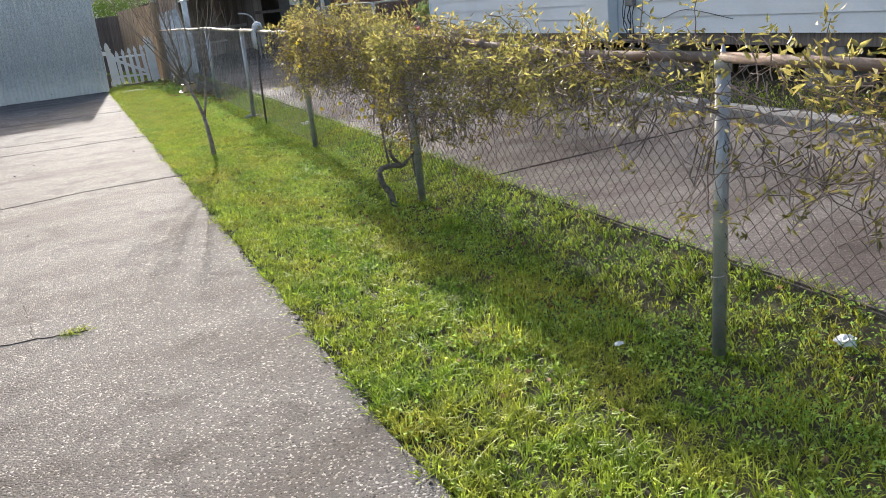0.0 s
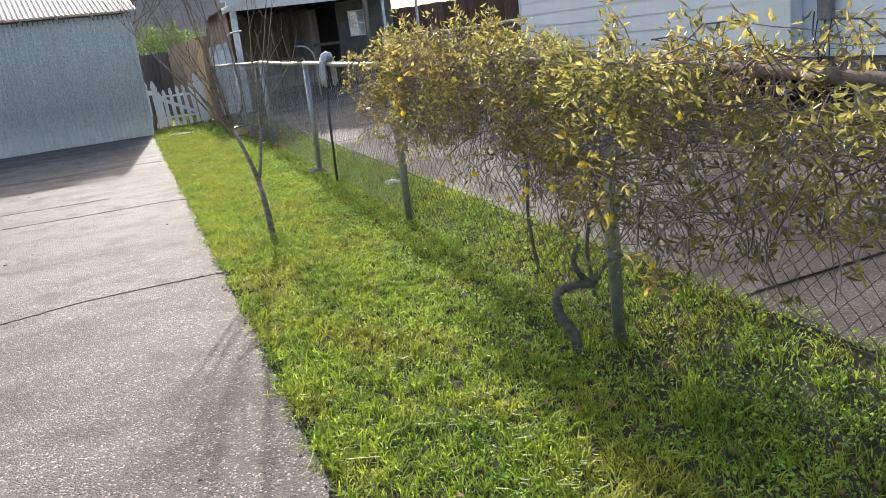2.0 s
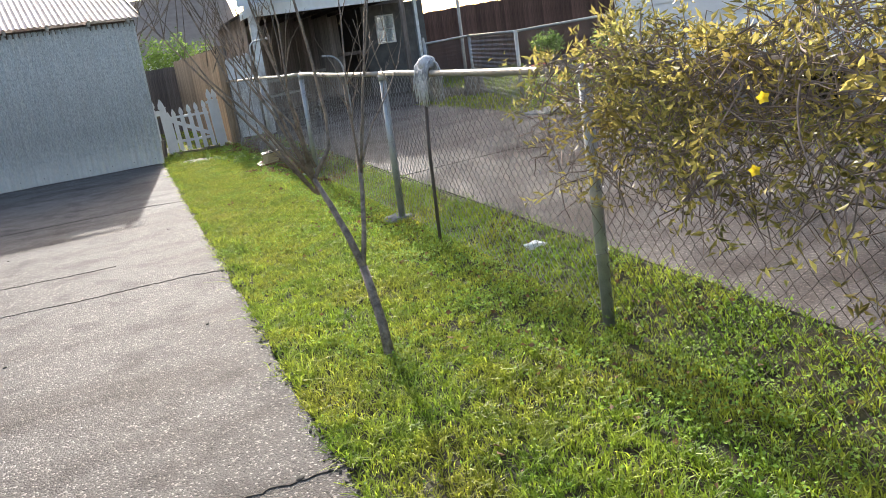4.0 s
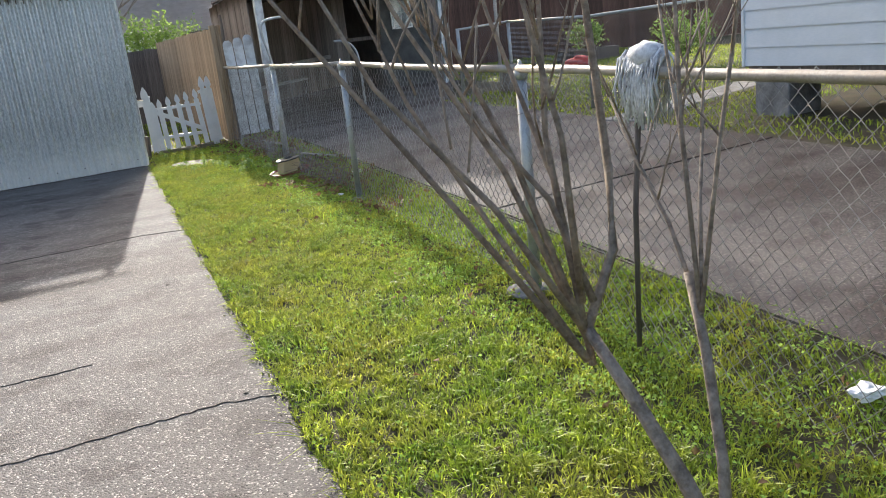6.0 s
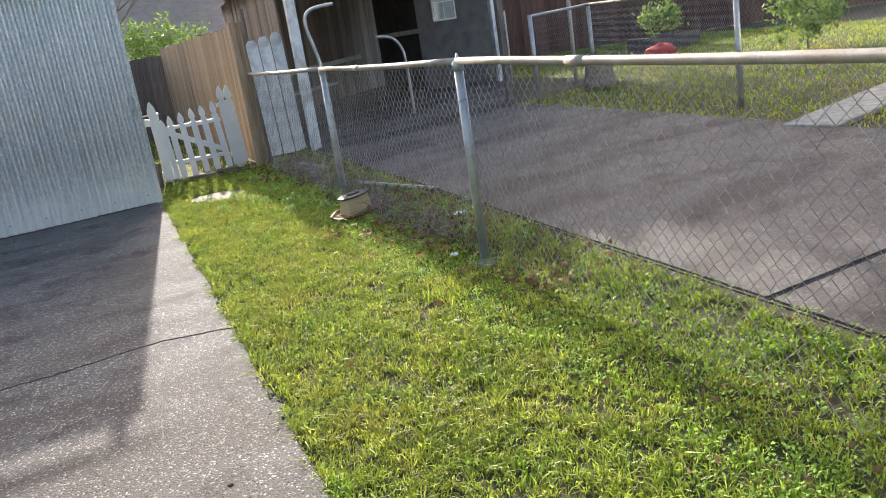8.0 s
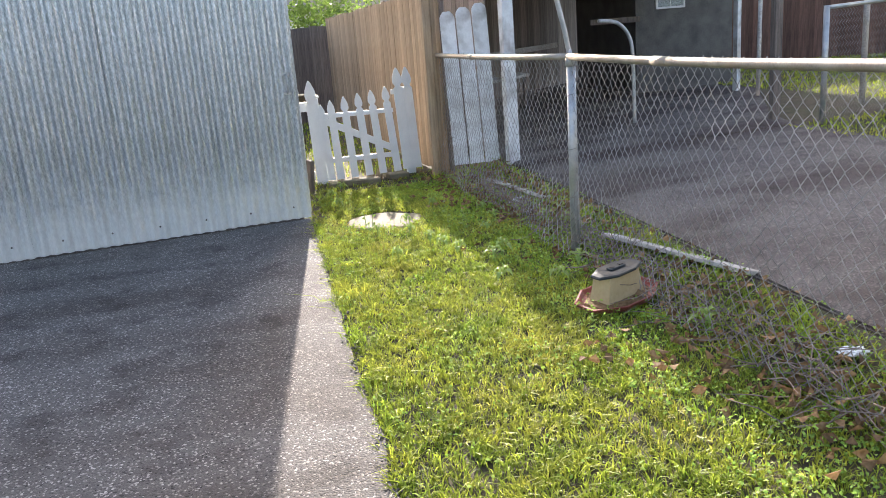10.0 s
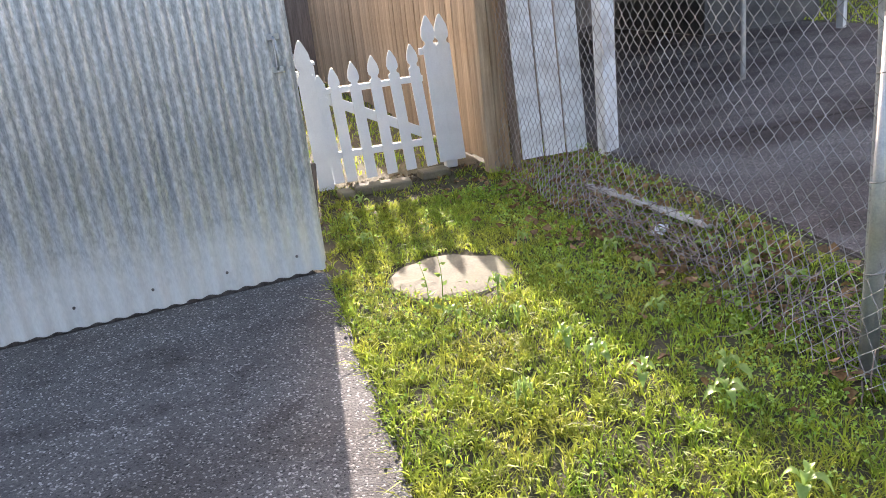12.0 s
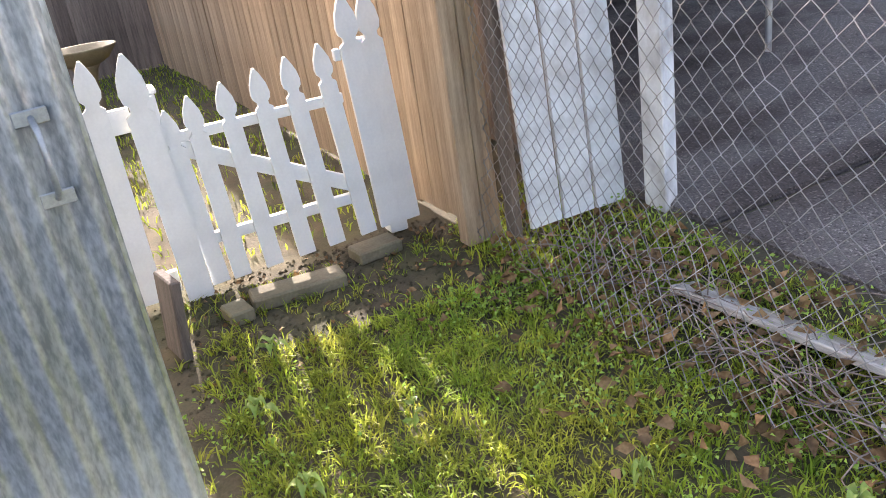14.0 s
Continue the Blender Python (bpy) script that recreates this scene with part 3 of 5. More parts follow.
part("latch", box(1.035, 1.065, GY - 0.012, GY + 0.02, 0.83, 0.88, 0.004), M_WHITE, gate)
gp = thing("gate_post", "white vinyl gate post faced with pointed pickets", "post", "gate posts")
ob = part("post_picket", picket_bm(0.112, 1.07), M_WHITE, gp)
ob.matrix_local = pose(0.235, GY - 0.035, -0.03, 0, -2, 0)
part("post_body", box(0.19, 0.28, GY + 0.006, GY + 0.11, -0.02, 0.86, 0.006), M_WHITE, gp)
part("post_top", box(0.18, 0.29, GY + 0.004, GY + 0.12, 0.86, 0.885, 0.006), M_WHITE, gp)
gp2 = thing("gate_post", "pair of tall white gothic pickets on the latch post", "post", "gate posts")
for x, z1 in ((1.15, 1.10), (1.25, 1.10)):
    ob = part("post_picket", picket_bm(0.098, z1 - 0.04), M_WHITE, gp2)
    ob.matrix_local = pose(x, GY - 0.03 + (x > 1.2) * 0.005, 0.04, 0, -2.5, 0)
part("post_body", box(1.15, 1.24, GY + 0.0, GY + 0.09, -0.02, 0.9, 0.006), M_WHITE, gp2)
sp = thing("side_fence", "short white picket panel between garage and gate", "fence")
ob = part("picket", picket_bm(0.09, 1.04), M_WHITE, sp)
ob.matrix_local = pose(0.045, GY - 0.005, 0.0)
for z in (0.06, 0.78):
    part("rail", box(-0.05, 0.17, GY + 0.02, GY + 0.05, z - 0.05, z + 0.05, 0.003), M_WHITE, sp)
tagged(part("leaning_board", box(-0.02, 0.02, -0.09, 0.09, 0, 0.32, 0.006, pose(0.07, 18.9, -0.02, 0, 6, 12)), M_DARKWOOD), "dark offcut board leaning by the garage corner", "board")
for x0, x1, y, r in ((0.40, 0.80, 19.10, -2), (0.28, 0.38, 19.05, 10), (0.9, 1.12, 19.25, 8)):
    tagged(part("paver", box(-(x1 - x0) / 2, (x1 - x0) / 2, -0.065, 0.065, -0.03, 0.03, 0.008, pose((x0 + x1) / 2, y, 0.0, 2, 1, r)), M_STONE),
           "flat weathered paver brick at the foot of the gate", "paver", "gate pavers")

# ---- cedar privacy fence ----
wood = thing("privacy_fence", "tan weathered cedar board fence behind the gate", "fence")
wood.matrix_world = Matrix.Translation((1.47, 19.0, 0)) @ Matrix.Rotation(math.atan(0.06), 4, 'Z')
bb = box(-0.011, 0.011, -0.069, 0.069, 0, 1.83, 0.002)
firstb = part("board", bb, M_CEDAR, wood)
for i in range(52):
    if i == 0:
        ob = firstb
    else:
        ob = new("board", firstb.data)
        ob.parent = wood
    ob.location = (random.uniform(-.004, .004), 0.02 + i * 0.142, random.uniform(-0.01, 0.02))
    ob.rotation_euler = (random.uniform(-.006, .006), 0, random.uniform(-.02, .02))
for z in (0.4, 1.0, 1.6):
    part("fence_rail", box(0.016, 0.056, 0.0, 7.4, z - 0.045, z + 0.045, 0.004), M_CEDAR, wood)
part("corner_post", box(-0.132, -0.047, -0.045, 0.04, 0, 1.86, 0.006), M_CEDAR, wood)
part("corner_board", box(-0.047, 0.038, -0.05, -0.028, 0, 1.85, 0.003), M_CEDAR, wood)

# ---- leaning dog ear boards and dark post by the carport ----
tagged(part("dark_post", box(1.495, 1.535, 18.80, 18.88, 0.02, 2.0, 0.006), M_DARKWOOD), "dark weathered timber post beside the boards", "post")
for i, x in enumerate((1.575, 1.735, 1.895)):
    bm = bmesh.new()
    w = 0.072
    h = 1.47 + 0.03 * i
    o = [(-w, 0), (w, 0), (w, h - 0.06), (w - 0.012, h - 0.03), (w - 0.04, h), (-w + 0.04, h), (-w + 0.012, h - 0.03), (-w, h - 0.06)]
    f = bm.faces.new([bm.verts.new((a, 0, b)) for a, b in o])
    e = bmesh.ops.extrude_face_region(bm, geom=[f])
    for gg in e["geom"]:
        if isinstance(gg, bmesh.types.BMVert):
            gg.co.y += 0.02
    ob = part("fence_picket_board", bm, M_PEEL)
    tagged(ob, "white painted dog ear board fixed upright by the carport", "board", "dog ear boards")
    ob.matrix_world = pose(x, 18.66, 0.13, -1.5, -1.6, 0)

# ---- carport ----
A, B = Vector((2.075, 18.56, 0)), Vector((6.33, 21.48, 0))
U = (B - A).normalized()
V = Vector((0, 1, 0))
LEN = (B - A).length
CM = Matrix(((U.x, V.x, 0, A.x), (U.y, V.y, 0, A.y), (0.18 / LEN, 0, 1, 0), (0, 0, 0, 1)))
car = thing("carport", "open fronted white carport with gable siding and dark interior", "carport")


def cpart(name, x0, x1, y0, y1, z0, z1, mat, label="", bevel=0.004):
    return part(name, box(x0, x1, y0, y1, z0, z1, bevel, CM), mat, car, label)


cpart("post", -0.085, 0.085, -0.07, 0.07, 0.11, 2.3, M_PEEL, "white post with peeling paint at the foot", 0.008)
cpart("post", LEN - 0.06, LEN + 0.06, -0.06, 0.06, 0.12, 2.45, M_PEEL, "", 0.008)
cpart("beam", -0.15, LEN + 0.15, -0.06, 0.06, 2.27, 2.47, M_WHITE)
for i in range(5):
    z = 2.47 + i * 0.17
    cut = i * 0.17 / 0.30
    if LEN - 2 * cut > 0.4:
        cpart("gable_board", -0.3 + cut, LEN + 0.3 - cut, -0.05 - 0.002 * (i % 2), -0.03, z, z + 0.168, M_SIDING, "", 0.002)
for sgn in (0, 1):
    bm = bmesh.new()
    x0 = -0.35 if sgn == 0 else LEN + 0.45
    pts = [(x0, -0.35, 2.30), (LEN / 2, -0.35, 3.22), (LEN / 2, 5.2, 3.22), (x0, 5.2, 2.30)]
    bm.faces.new([bm.verts.new(p) for p in pts])
    bmesh.ops.solidify(bm, geom=bm.faces[:], thickness=0.06)
    bm.transform(CM)
    part("roof_slope", bm, M_SHINGLE, car)
    bm = bmesh.new()
    pts = [(x0, -0.37, 2.20), (LEN / 2, -0.37, 3.12), (LEN / 2, -0.37, 3.25), (x0, -0.37, 2.33)]
    bm.faces.new([bm.verts.new(p) for p in pts])
    bmesh.ops.solidify(bm, geom=bm.faces[:], thickness=0.025)
    bm.transform(CM)
    part("rake_board", bm, M_WHITE, car)
cpart("ceiling_joist", 0.1, 0.15, 0.1, 5.0, 2.2, 2.3, M_DARKWOOD)
for i in range(1, 8):
    x = LEN * i / 8
    cpart("ceiling_joist", x - 0.02, x + 0.02, 0.1, 5.0, 2.32, 2.44, M_DARKWOOD)
cpart("ceiling_boards", 0, LEN, 0.05, 5.0, 2.44, 2.46, M_DARKWOOD, "", 0)
# rear and side enclosure
bw = box(-0.1, 0.1, -0.012, 0.012, 0, 2.3, 0.002)
fb = part("wall_board", bw, M_BARN, car)
CA = math.degrees(math.atan2(U.y, U.x))
fb.matrix_local = Matrix.Translation(CM @ Vector((0.1, 4.9, 0.2))) @ pose(0, 0, 0, 0, 0, CA)
for i in range(1, 27):
    ob = new("wall_board", fb.data)
    ob.parent = car
    ob.matrix_local = Matrix.Translation(CM @ Vector((0.1 + i * 0.19, 4.9 + random.uniform(-.01, .01), 0.2))) @ pose(0, 0, 0, 0, 0, CA)
fb2 = part("side_board", box(-0.012, 0.012, -0.1, 0.1, 0, 2.2, 0.002), M_BARN, car)
fb2.matrix_local = Matrix.Translation(CM @ Vector((-0.1, 0.6, 0.15)))
for i in range(1, 22):
    ob = new("side_board", fb2.data)
    ob.parent = car
    ob.matrix_local = Matrix.Translation(CM @ Vector((-0.1 + random.uniform(-.01, .01), 0.6 + 0.195 * i, 0.15)))
cpart("bench_rail", 0.4, 3.0, 3.6, 3.68, 0.95, 1.03, M_GREYWOOD)
cpart("bench_top", 0.3, 2.0, 3.2, 3.7, 0.62, 0.66, M_GREYWOOD)
for x in (0.35, 1.9):
    cpart("bench_leg", x, x + 0.06, 3.3, 3.36, 0.17, 0.62, M_DARKWOOD)
shed = thing("shed_wall", "black shed wall with a small white framed window under the carport", "shed")
part("wall_panel", box(5.38, 6.95, 22.62, 22.70, 0.3, 2.45, 0.004), M_SHED, shed)
part("wall_side", box(5.34, 5.40, 22.62, 25.0, 0.3, 2.45, 0.004), M_SHED, shed)
wf_ = part("window_frame", box(5.66, 6.14, 22.585, 22.62, 1.52, 2.2, 0.004), M_WHITE, shed, "white painted window frame")
for i in range(2):
    for j in range(2):
        ob = part("pane", box(5.69 + i * 0.215, 5.89 + i * 0.215, 22.578, 22.584, 1.55 + j * 0.32, 1.85 + j * 0.32, 0), M_GLASS, wf_)
        ob.visible_shadow = False
part("batten", box(4.6, 5.4, 22.58, 22.62, 1.36, 1.44, 0.004), M_DARKWOOD, shed)

# pipes standing by the fence and in the carport
def pipe(pts, r=0.016):
    o = []
    for i in range(len(pts) - 1):
        for k in range(6):
            t = k / 6
            p0, p1, p2, p3 = (Vector(pts[max(i - 1, 0)]), Vector(pts[i]), Vector(pts[i + 1]), Vector(pts[min(i + 2, len(pts) - 1)]))
            o.append(0.5 * ((2 * p1) + (p2 - p0) * t + (2 * p0 - 5 * p1 + 4 * p2 - p3) * t * t + (3 * p1 - p0 - 3 * p2 + p3) * t ** 3))
    o.append(Vector(pts[-1]))
    return o, r


tagged(tubes("bent_pipe", [pipe([(1.60, 15.66, 0.0), (1.60, 15.66, 1.0), (1.57, 15.66, 1.3), (1.51, 15.66, 1.6), (1.57, 15.66, 1.73), (1.80, 15.66, 1.76)])], M_STEEL, sides=10),
       "bent grey steel pipe standing against the fence post", "pipe", "bent pipes")
tagged(tubes("bent_pipe", [pipe([(4.0, 19.87, 0.2), (3.99, 19.87, 0.9), (3.95, 19.87, 1.2), (3.8, 19.87, 1.37), (3.57, 19.87, 1.41)], 0.022)], M_STEEL, sides=10),
       "bent grey steel pipe standing on the carport paving", "pipe", "bent pipes")
tagged(part("square_pole", box(5.0, 5.09, 18.63, 18.72, 0.2, 2.6, 0.006), M_DARKWOOD), "dark weathered timber pole at the paving corner", "pole")

# ---- white sided house on piers ----
house = thing("house", "white lap sided house raised on block piers", "house")
HX = 5.55
sb = bmesh.new()
o = [(0.0, 0.0), (-0.022, 0.0), (-0.008, 0.178), (0.0, 0.178)]
v0 = [sb.verts.new((x, -6.0, z)) for x, z in o]
v1 = [sb.verts.new((x, 11.86, z)) for x, z in o]
for i in range(4):
    sb.faces.new((v0[i], v0[(i + 1) % 4], v1[(i + 1) % 4], v1[i]))
sb.faces.new(v0[::-1]); sb.faces.new(v1)
s0 = part("siding_board", sb, M_SIDING, house)
s0.location = (HX, 0, 0.70)
for i in range(1, 15):
    ob = new("siding_board", s0.data)
    ob.parent = house
    ob.location = (HX, 0, 0.70 + 0.178 * i)
se = box(HX + 0.02, 10.4, 11.84, 11.862, 0.70, 3.2, 0)
part("end_wall", se, M_SIDING, house)
part("corner_trim", box(HX - 0.028, HX + 0.09, 11.86, 11.90, 0.69, 3.2, 0.003), M_SIDING, house)
part("inner_wall", box(HX + 0.002, HX + 0.1, -6.0, 11.84, 0.70, 3.2, 0), M_SIDING, house)
part("floor", box(HX + 0.01, 10.4, -6.0, 11.84, 0.58, 0.699, 0), M_DARKWOOD, house)
part("far_wall", box(10.3, 10.4, -6, 11.84, 0.70, 3.2, 0), M_SIDING, house)
part("near_wall", box(HX + .1, 10.3, -6, -5.9, 0.70, 3.2, 0), M_SIDING, house)
part("roof", box(HX - 0.5, 10.9, -6.5, 12.4, 3.2, 3.35, 0.01), M_SHINGLE, house)
for y in (11.55, 9.9, 8.2, 5.4, 3.1, 0.6, -2):
    for x in (HX + 0.02, HX + 2.3):
        z = rise(x, y) - 0.05
        part("pier", box(x, x + 0.42, y - 0.22, y + 0.22, z, 0.58, 0.01), M_PIER, house)
part("chase", box(HX - 0.17, HX - 0.024, 6.15, 6.62, 0.62, 3.2, 0.006), M_SIDING, house, "white boxed utility chase")
mb = part("meter_box", box(HX - 0.09, HX - 0.02, 5.78, 5.93, 1.02, 1.25, 0.01), M_PIER, house, "small grey utility box")
cables = []
rc = random.Random(5)
for k in range(5):
    y = 5.78 + 0.05 * k
    cables.append(pipe([(HX - 0.06, y, 1.02 + 0.02 * k), (HX - 0.08, y + rc.uniform(-.06, .06), 0.9), (HX - 0.05, y + rc.uniform(-.08, .08), 0.78), (HX - 0.03, y + rc.uniform(-.1, .1), 0.60)], 0.006))
cables.append(pipe([(HX - 0.05, 5.9, 1.1), (HX - 0.05, 5.4, 0.86), (HX - 0.04, 4.9, 0.95), (HX - 0.03, 4.2, 0.84)], 0.004))
tubes("cable", cables, M_BLACK, mb, "loose black cables", 6)

# ---- the neighbour's inner fence and yard ----
inner = thing("yard_fence", "short chain link yard fence with steel posts", "fence")
IP = [(5.2, 18.1), (6.2, 18.2), (5.3, 14.3), (8.6, 12.6)]
for x, y in IP:
    z = rise(x, y)
    tubes("post", [([(x, y, z - 0.03), (x, y, z + 1.12)], 0.03)], M_STEEL, inner, sides=10)
for (xa, ya), (xb, yb) in zip(IP, IP[1:]):
    tubes("top_rail", [([(xa, ya, rise(xa, ya) + 1.1), (xb, yb, rise(xb, yb) + 1.1)], 0.02)], M_STEEL, inner, sides=8)


def loose_mesh(parent, p, q, h, step=0.06):
    """Coarser woven wire between two posts."""
    p, q = Vector((*p, rise(*p))), Vector((*q, rise(*q)))
    n = int((q - p).length / (step / 2))
    lines = []
    for c in range(n):
        pts = []
        for r in range(int(h / (step / 2)) + 1):
            s = p.lerp(q, min(1, (c + (r % 2)) / n))
            pts.append((s.x, s.y, s.z + h - r * step / 2))
        lines.append((pts, 0.002))
    tagged(tubes("woven_wire", lines, M_WIRE, parent, sides=3), kind="stuff")


for a, b in zip(IP, IP[1:]):
    loose_mesh(inner, a, b, 1.08, 0.075)
for (x, y), h, r in (((6.38, 19.0), 2.4, 0.035), ((6.1, 20.6), 1.2, 0.03)):
    tagged(tubes("timber_stake", [([(x, y, rise(x, y) - 0.05), (x + 0.01, y, rise(x, y) + h)], r)], M_GREYWOOD, sides=6), "pale weathered timber stake standing in the lawn", "stake", "lawn stakes")


def board_fence(name, label, p, q, h, mat, w=0.14):
    f = thing(name, label, "fence")
    p, q = Vector((*p, 0)), Vector((*q, 0))
    d = (q - p).normalized()
    ang = math.degrees(math.atan2(d.y, d.x))
    n = int((q - p).length / (w - 0.003))
    base = part("board", box(-w / 2, w / 2, -0.01, 0.01, 0, h, 0.002), mat, f)
    for i in range(n):
        if i == 0:
            ob = base
        else:
            ob = new("board", base.data)
            ob.parent = f
        s = p + d * (w - 0.003) * (i + 0.5) + Vector((-d.y, d.x, 0)) * 0.004 * (i % 2)
        ob.matrix_local = pose(s.x, s.y, rise(s.x, s.y) - 0.03 + random.uniform(-.015, .015), 0, 0, ang)
    for z in (0.4, h - 0.3):
        a, b = p + Vector((-d.y, d.x, 0)) * 0.035, q + Vector((-d.y, d.x, 0)) * 0.035
        tubes("fence_rail", [([(a.x, a.y, z + rise(a.x, a.y)), (b.x, b.y, z + rise(b.x, b.y))], 0.03)], mat, f, sides=4)
    return f


board_fence("back_fence", "red brown board fence behind the neighbour's yard", (6.7, 25.6), (17.5, 22.0), 1.85, M_REDWOOD)
board_fence("rear_fence", "dark weathered board fence closing the back yard", (-6, 26.5), (1.5, 26.5), 1.75, M_DARKWOOD)
board_fence("rear_fence", "dark weathered board fence behind the carport", (1.5, 27.0), (7.0, 27.0), 1.9, M_DARKWOOD)
bb_ = thing("birdbath", "grey stone birdbath on a turned pedestal in the back yard", "birdbath")


def lathe(name, prof, x, y, z, mat, parent, seg=20):
    v, f = [], []
    for r, h in prof:
        for k in range(seg):
            a = 2 * math.pi * k / seg
            v.append((x + r * math.cos(a), y + r * math.sin(a), z + h))
    for i in range(len(prof) - 1):
        for k in range(seg):
            k2 = (k + 1) % seg
            f.append((i * seg + k, i * seg + k2, (i + 1) * seg + k2, (i + 1) * seg + k))
    f.append(tuple(range(seg))[::-1])
    f.append(tuple(range((len(prof) - 1) * seg, len(prof) * seg)))
    return raw(name, v, f, mat, parent, smooth=True)


lathe("pedestal", [(0.16, -0.03), (0.16, 0.06), (0.12, 0.1), (0.07, 0.2), (0.06, 0.42), (0.09, 0.52), (0.12, 0.56)], 0.12, 23.2, 0, M_STONE, bb_)
lathe("bowl", [(0.12, 0.56), (0.2, 0.6), (0.27, 0.68), (0.28, 0.70), (0.25, 0.70), (0.18, 0.64), (0.03, 0.62)], 0.12, 23.2, 0, M_STONE, bb_)
pl = thing("planter_box", "dark timber planter box on the neighbour's lawn", "planter")
zp = rise(9.2, 20.5)
for a in ((8.7, 9.8, 20.2, 20.24), (8.7, 9.8, 20.86, 20.9), (8.7, 8.74, 20.24, 20.86), (9.76, 9.8, 20.24, 20.86)):
    part("side", box(*a, zp - 0.03, zp + 0.24, 0.005), M_DARKWOOD, pl)
part("earth", box(8.74, 9.76, 20.24, 20.86, zp - 0.02, zp + 0.18, 0), M_SOIL, pl)
st = rise(6.03, 17.82)
tagged(lathe("tree_stump", [(0.28, -0.03), (0.22, 0.08), (0.19, 0.2), (0.185, 0.40), (0.17, 0.41)], 6.03, 17.82, st, M_BARK, None), "short grey sawn tree stump in the grass", "stump")
bm = bmesh.new()
bmesh.ops.create_icosphere(bm, subdivisions=3, radius=1)
for v in bm.verts:
    n = noise.noise(v.co * 2.1)
    v.co = Vector((8.3 + v.co.x * 0.28 * (1 + .4 * n), 19.4 + v.co.y * 0.2, rise(8.3, 19.4) + 0.08 + v.co.z * 0.13 * (1 + .5 * n)))
tagged(part("bundle", bm, M_RED, None, "", True), "crumpled red cloth bundle lying on the lawn", "cloth")
tagged(part("path_slab", box(-1.5, 1.5, -0.24, 0.24, -0.05, 0.012, 0.008, pose(6.15, 13.25, rise(6.15, 13.25), 0, -2.3, 13.7)), M_CONC), "pale concrete path strip across the lawn", "path", kind="structure")

# ---- distance ----
# unseen house, added behind the camera path to keep horizon sky out of reflections
st_ = thing("street_house", "unseen plain brick house added behind the walk to block horizon sky", "house")
part("wall", box(-14, 10, -34, -26, 0, 3.2, 0.02), M_REDWOOD, st_)
bm = bmesh.new()
for p in ((-15, -25.2, 3.1), (11, -25.2, 3.1), (11, -30, 5.6), (-15, -30, 5.6)):
    bm.verts.new(p)
bm.verts.ensure_lookup_table()
bm.faces.new(bm.verts[:])
bmesh.ops.solidify(bm, geom=bm.faces[:], thickness=0.1)
part("roof", bm, M_SHINGLE, st_)
part("rear_roof", box(-15, 11, -35, -30, 3.2, 5.5, 0.05), M_SHINGLE, st_)
far = thing("far_house", "distant house with pale roof beyond the back fence", "house")
bm = bmesh.new()
for p in ((-1.2, 34, 2.3), (4.2, 34, 2.3), (4.2, 38, 4.6), (-1.2, 38, 4.6)):
    bm.verts.new(p)
bm.verts.ensure_lookup_table()
bm.faces.new(bm.verts[:])
bmesh.ops.solidify(bm, geom=bm.faces[:], thickness=0.1)
part("roof", bm, M_PALEROOF, far)
part("wall", box(-0.9, 3.9, 34.5, 41, 0, 2.4, 0), M_SIDING, far)
part("rear_roof", box(-1.2, 4.2, 38, 42, 2.3, 4.55, 0.05), M_PALEROOF, far)

rng = np.random.default_rng(11)


def crown(name, centre, radii, clumps, per, size, mat, parent, spread=0.35):
    """Leaves gathered in clumps through an uneven crown."""
    c = rng.normal(size=(clumps, 3))
    c /= np.linalg.norm(c, axis=1, keepdims=True)
    c *= rng.uniform(0.25, 1, (clumps, 1)) ** 0.5 * np.array(radii) * rng.uniform(0.75, 1.15, (clumps, 1))
    pts = (c[:, None] + rng.normal(0, spread, (clumps, per, 3)) * np.array(radii).mean() * 0.35).reshape(-1, 3) + np.array(centre)
    pts[:, 2] = np.maximum(pts[:, 2], 0.05)
    d = rng.normal(size=pts.shape) + np.array([0, 0, 0.2])
    n = len(pts)
    return leaves(name, pts, d, rng.uniform(0.7, 1.3, n) * size, rng.uniform(0.35, 0.55, n) * size, mat, parent, rng=rng)


def limb(p, d, length, r, depth, lines, rr, bend=0.25, kids=(2, 3), up=0.15):
    """Grows a branching limb as tapered lines."""
    pts, rad = [Vector(p)], [r]
    dd = Vector(d).normalized()
    n = 5
    for i in range(n):
        dd = (dd + Vector((rr.uniform(-1, 1), rr.uniform(-1, 1), rr.uniform(-1, 1))) * bend * 0.4 + Vector((0, 0, up * 0.3))).normalized()
        pts.append(pts[-1] + dd * length / n)
        rad.append(r * (1 - 0.5 * (i + 1) / n))
    lines.append((pts, rad))
    if depth:
        for k in range(rr.randint(*kids)):
            i = rr.randint(2, n)
            nd = (dd + Vector((rr.uniform(-1, 1), rr.uniform(-1, 1), rr.uniform(-0.3, 0.9))) * 0.65).normalized()
            limb(pts[i], nd, length * rr.uniform(0.55, 0.8), rad[i] * 0.65, depth - 1, lines, rr, bend, kids, up)


hb = thing("shrub", "light green leafy shrub behind the back fence", "shrub")
ls = []
rr = random.Random(3)
for k in range(5):
    limb((0.9 + rr.uniform(-.2, .2), 28.6 + rr.uniform(-.2, .2), -0.05), (rr.uniform(-.4, .4), rr.uniform(-.2, .2), 1), 1.2, 0.03, 2, ls, rr)
tubes("stem", ls, M_BARK, hb, sides=5)
crown("foliage", (0.9, 28.6, 1.75), (1.5, 0.9, 0.85), 130, 26, 0.11, M_BUSH, hb)
hb2 = thing("shrub", "small green shrub beside the neighbour's house", "shrub")
ls = []
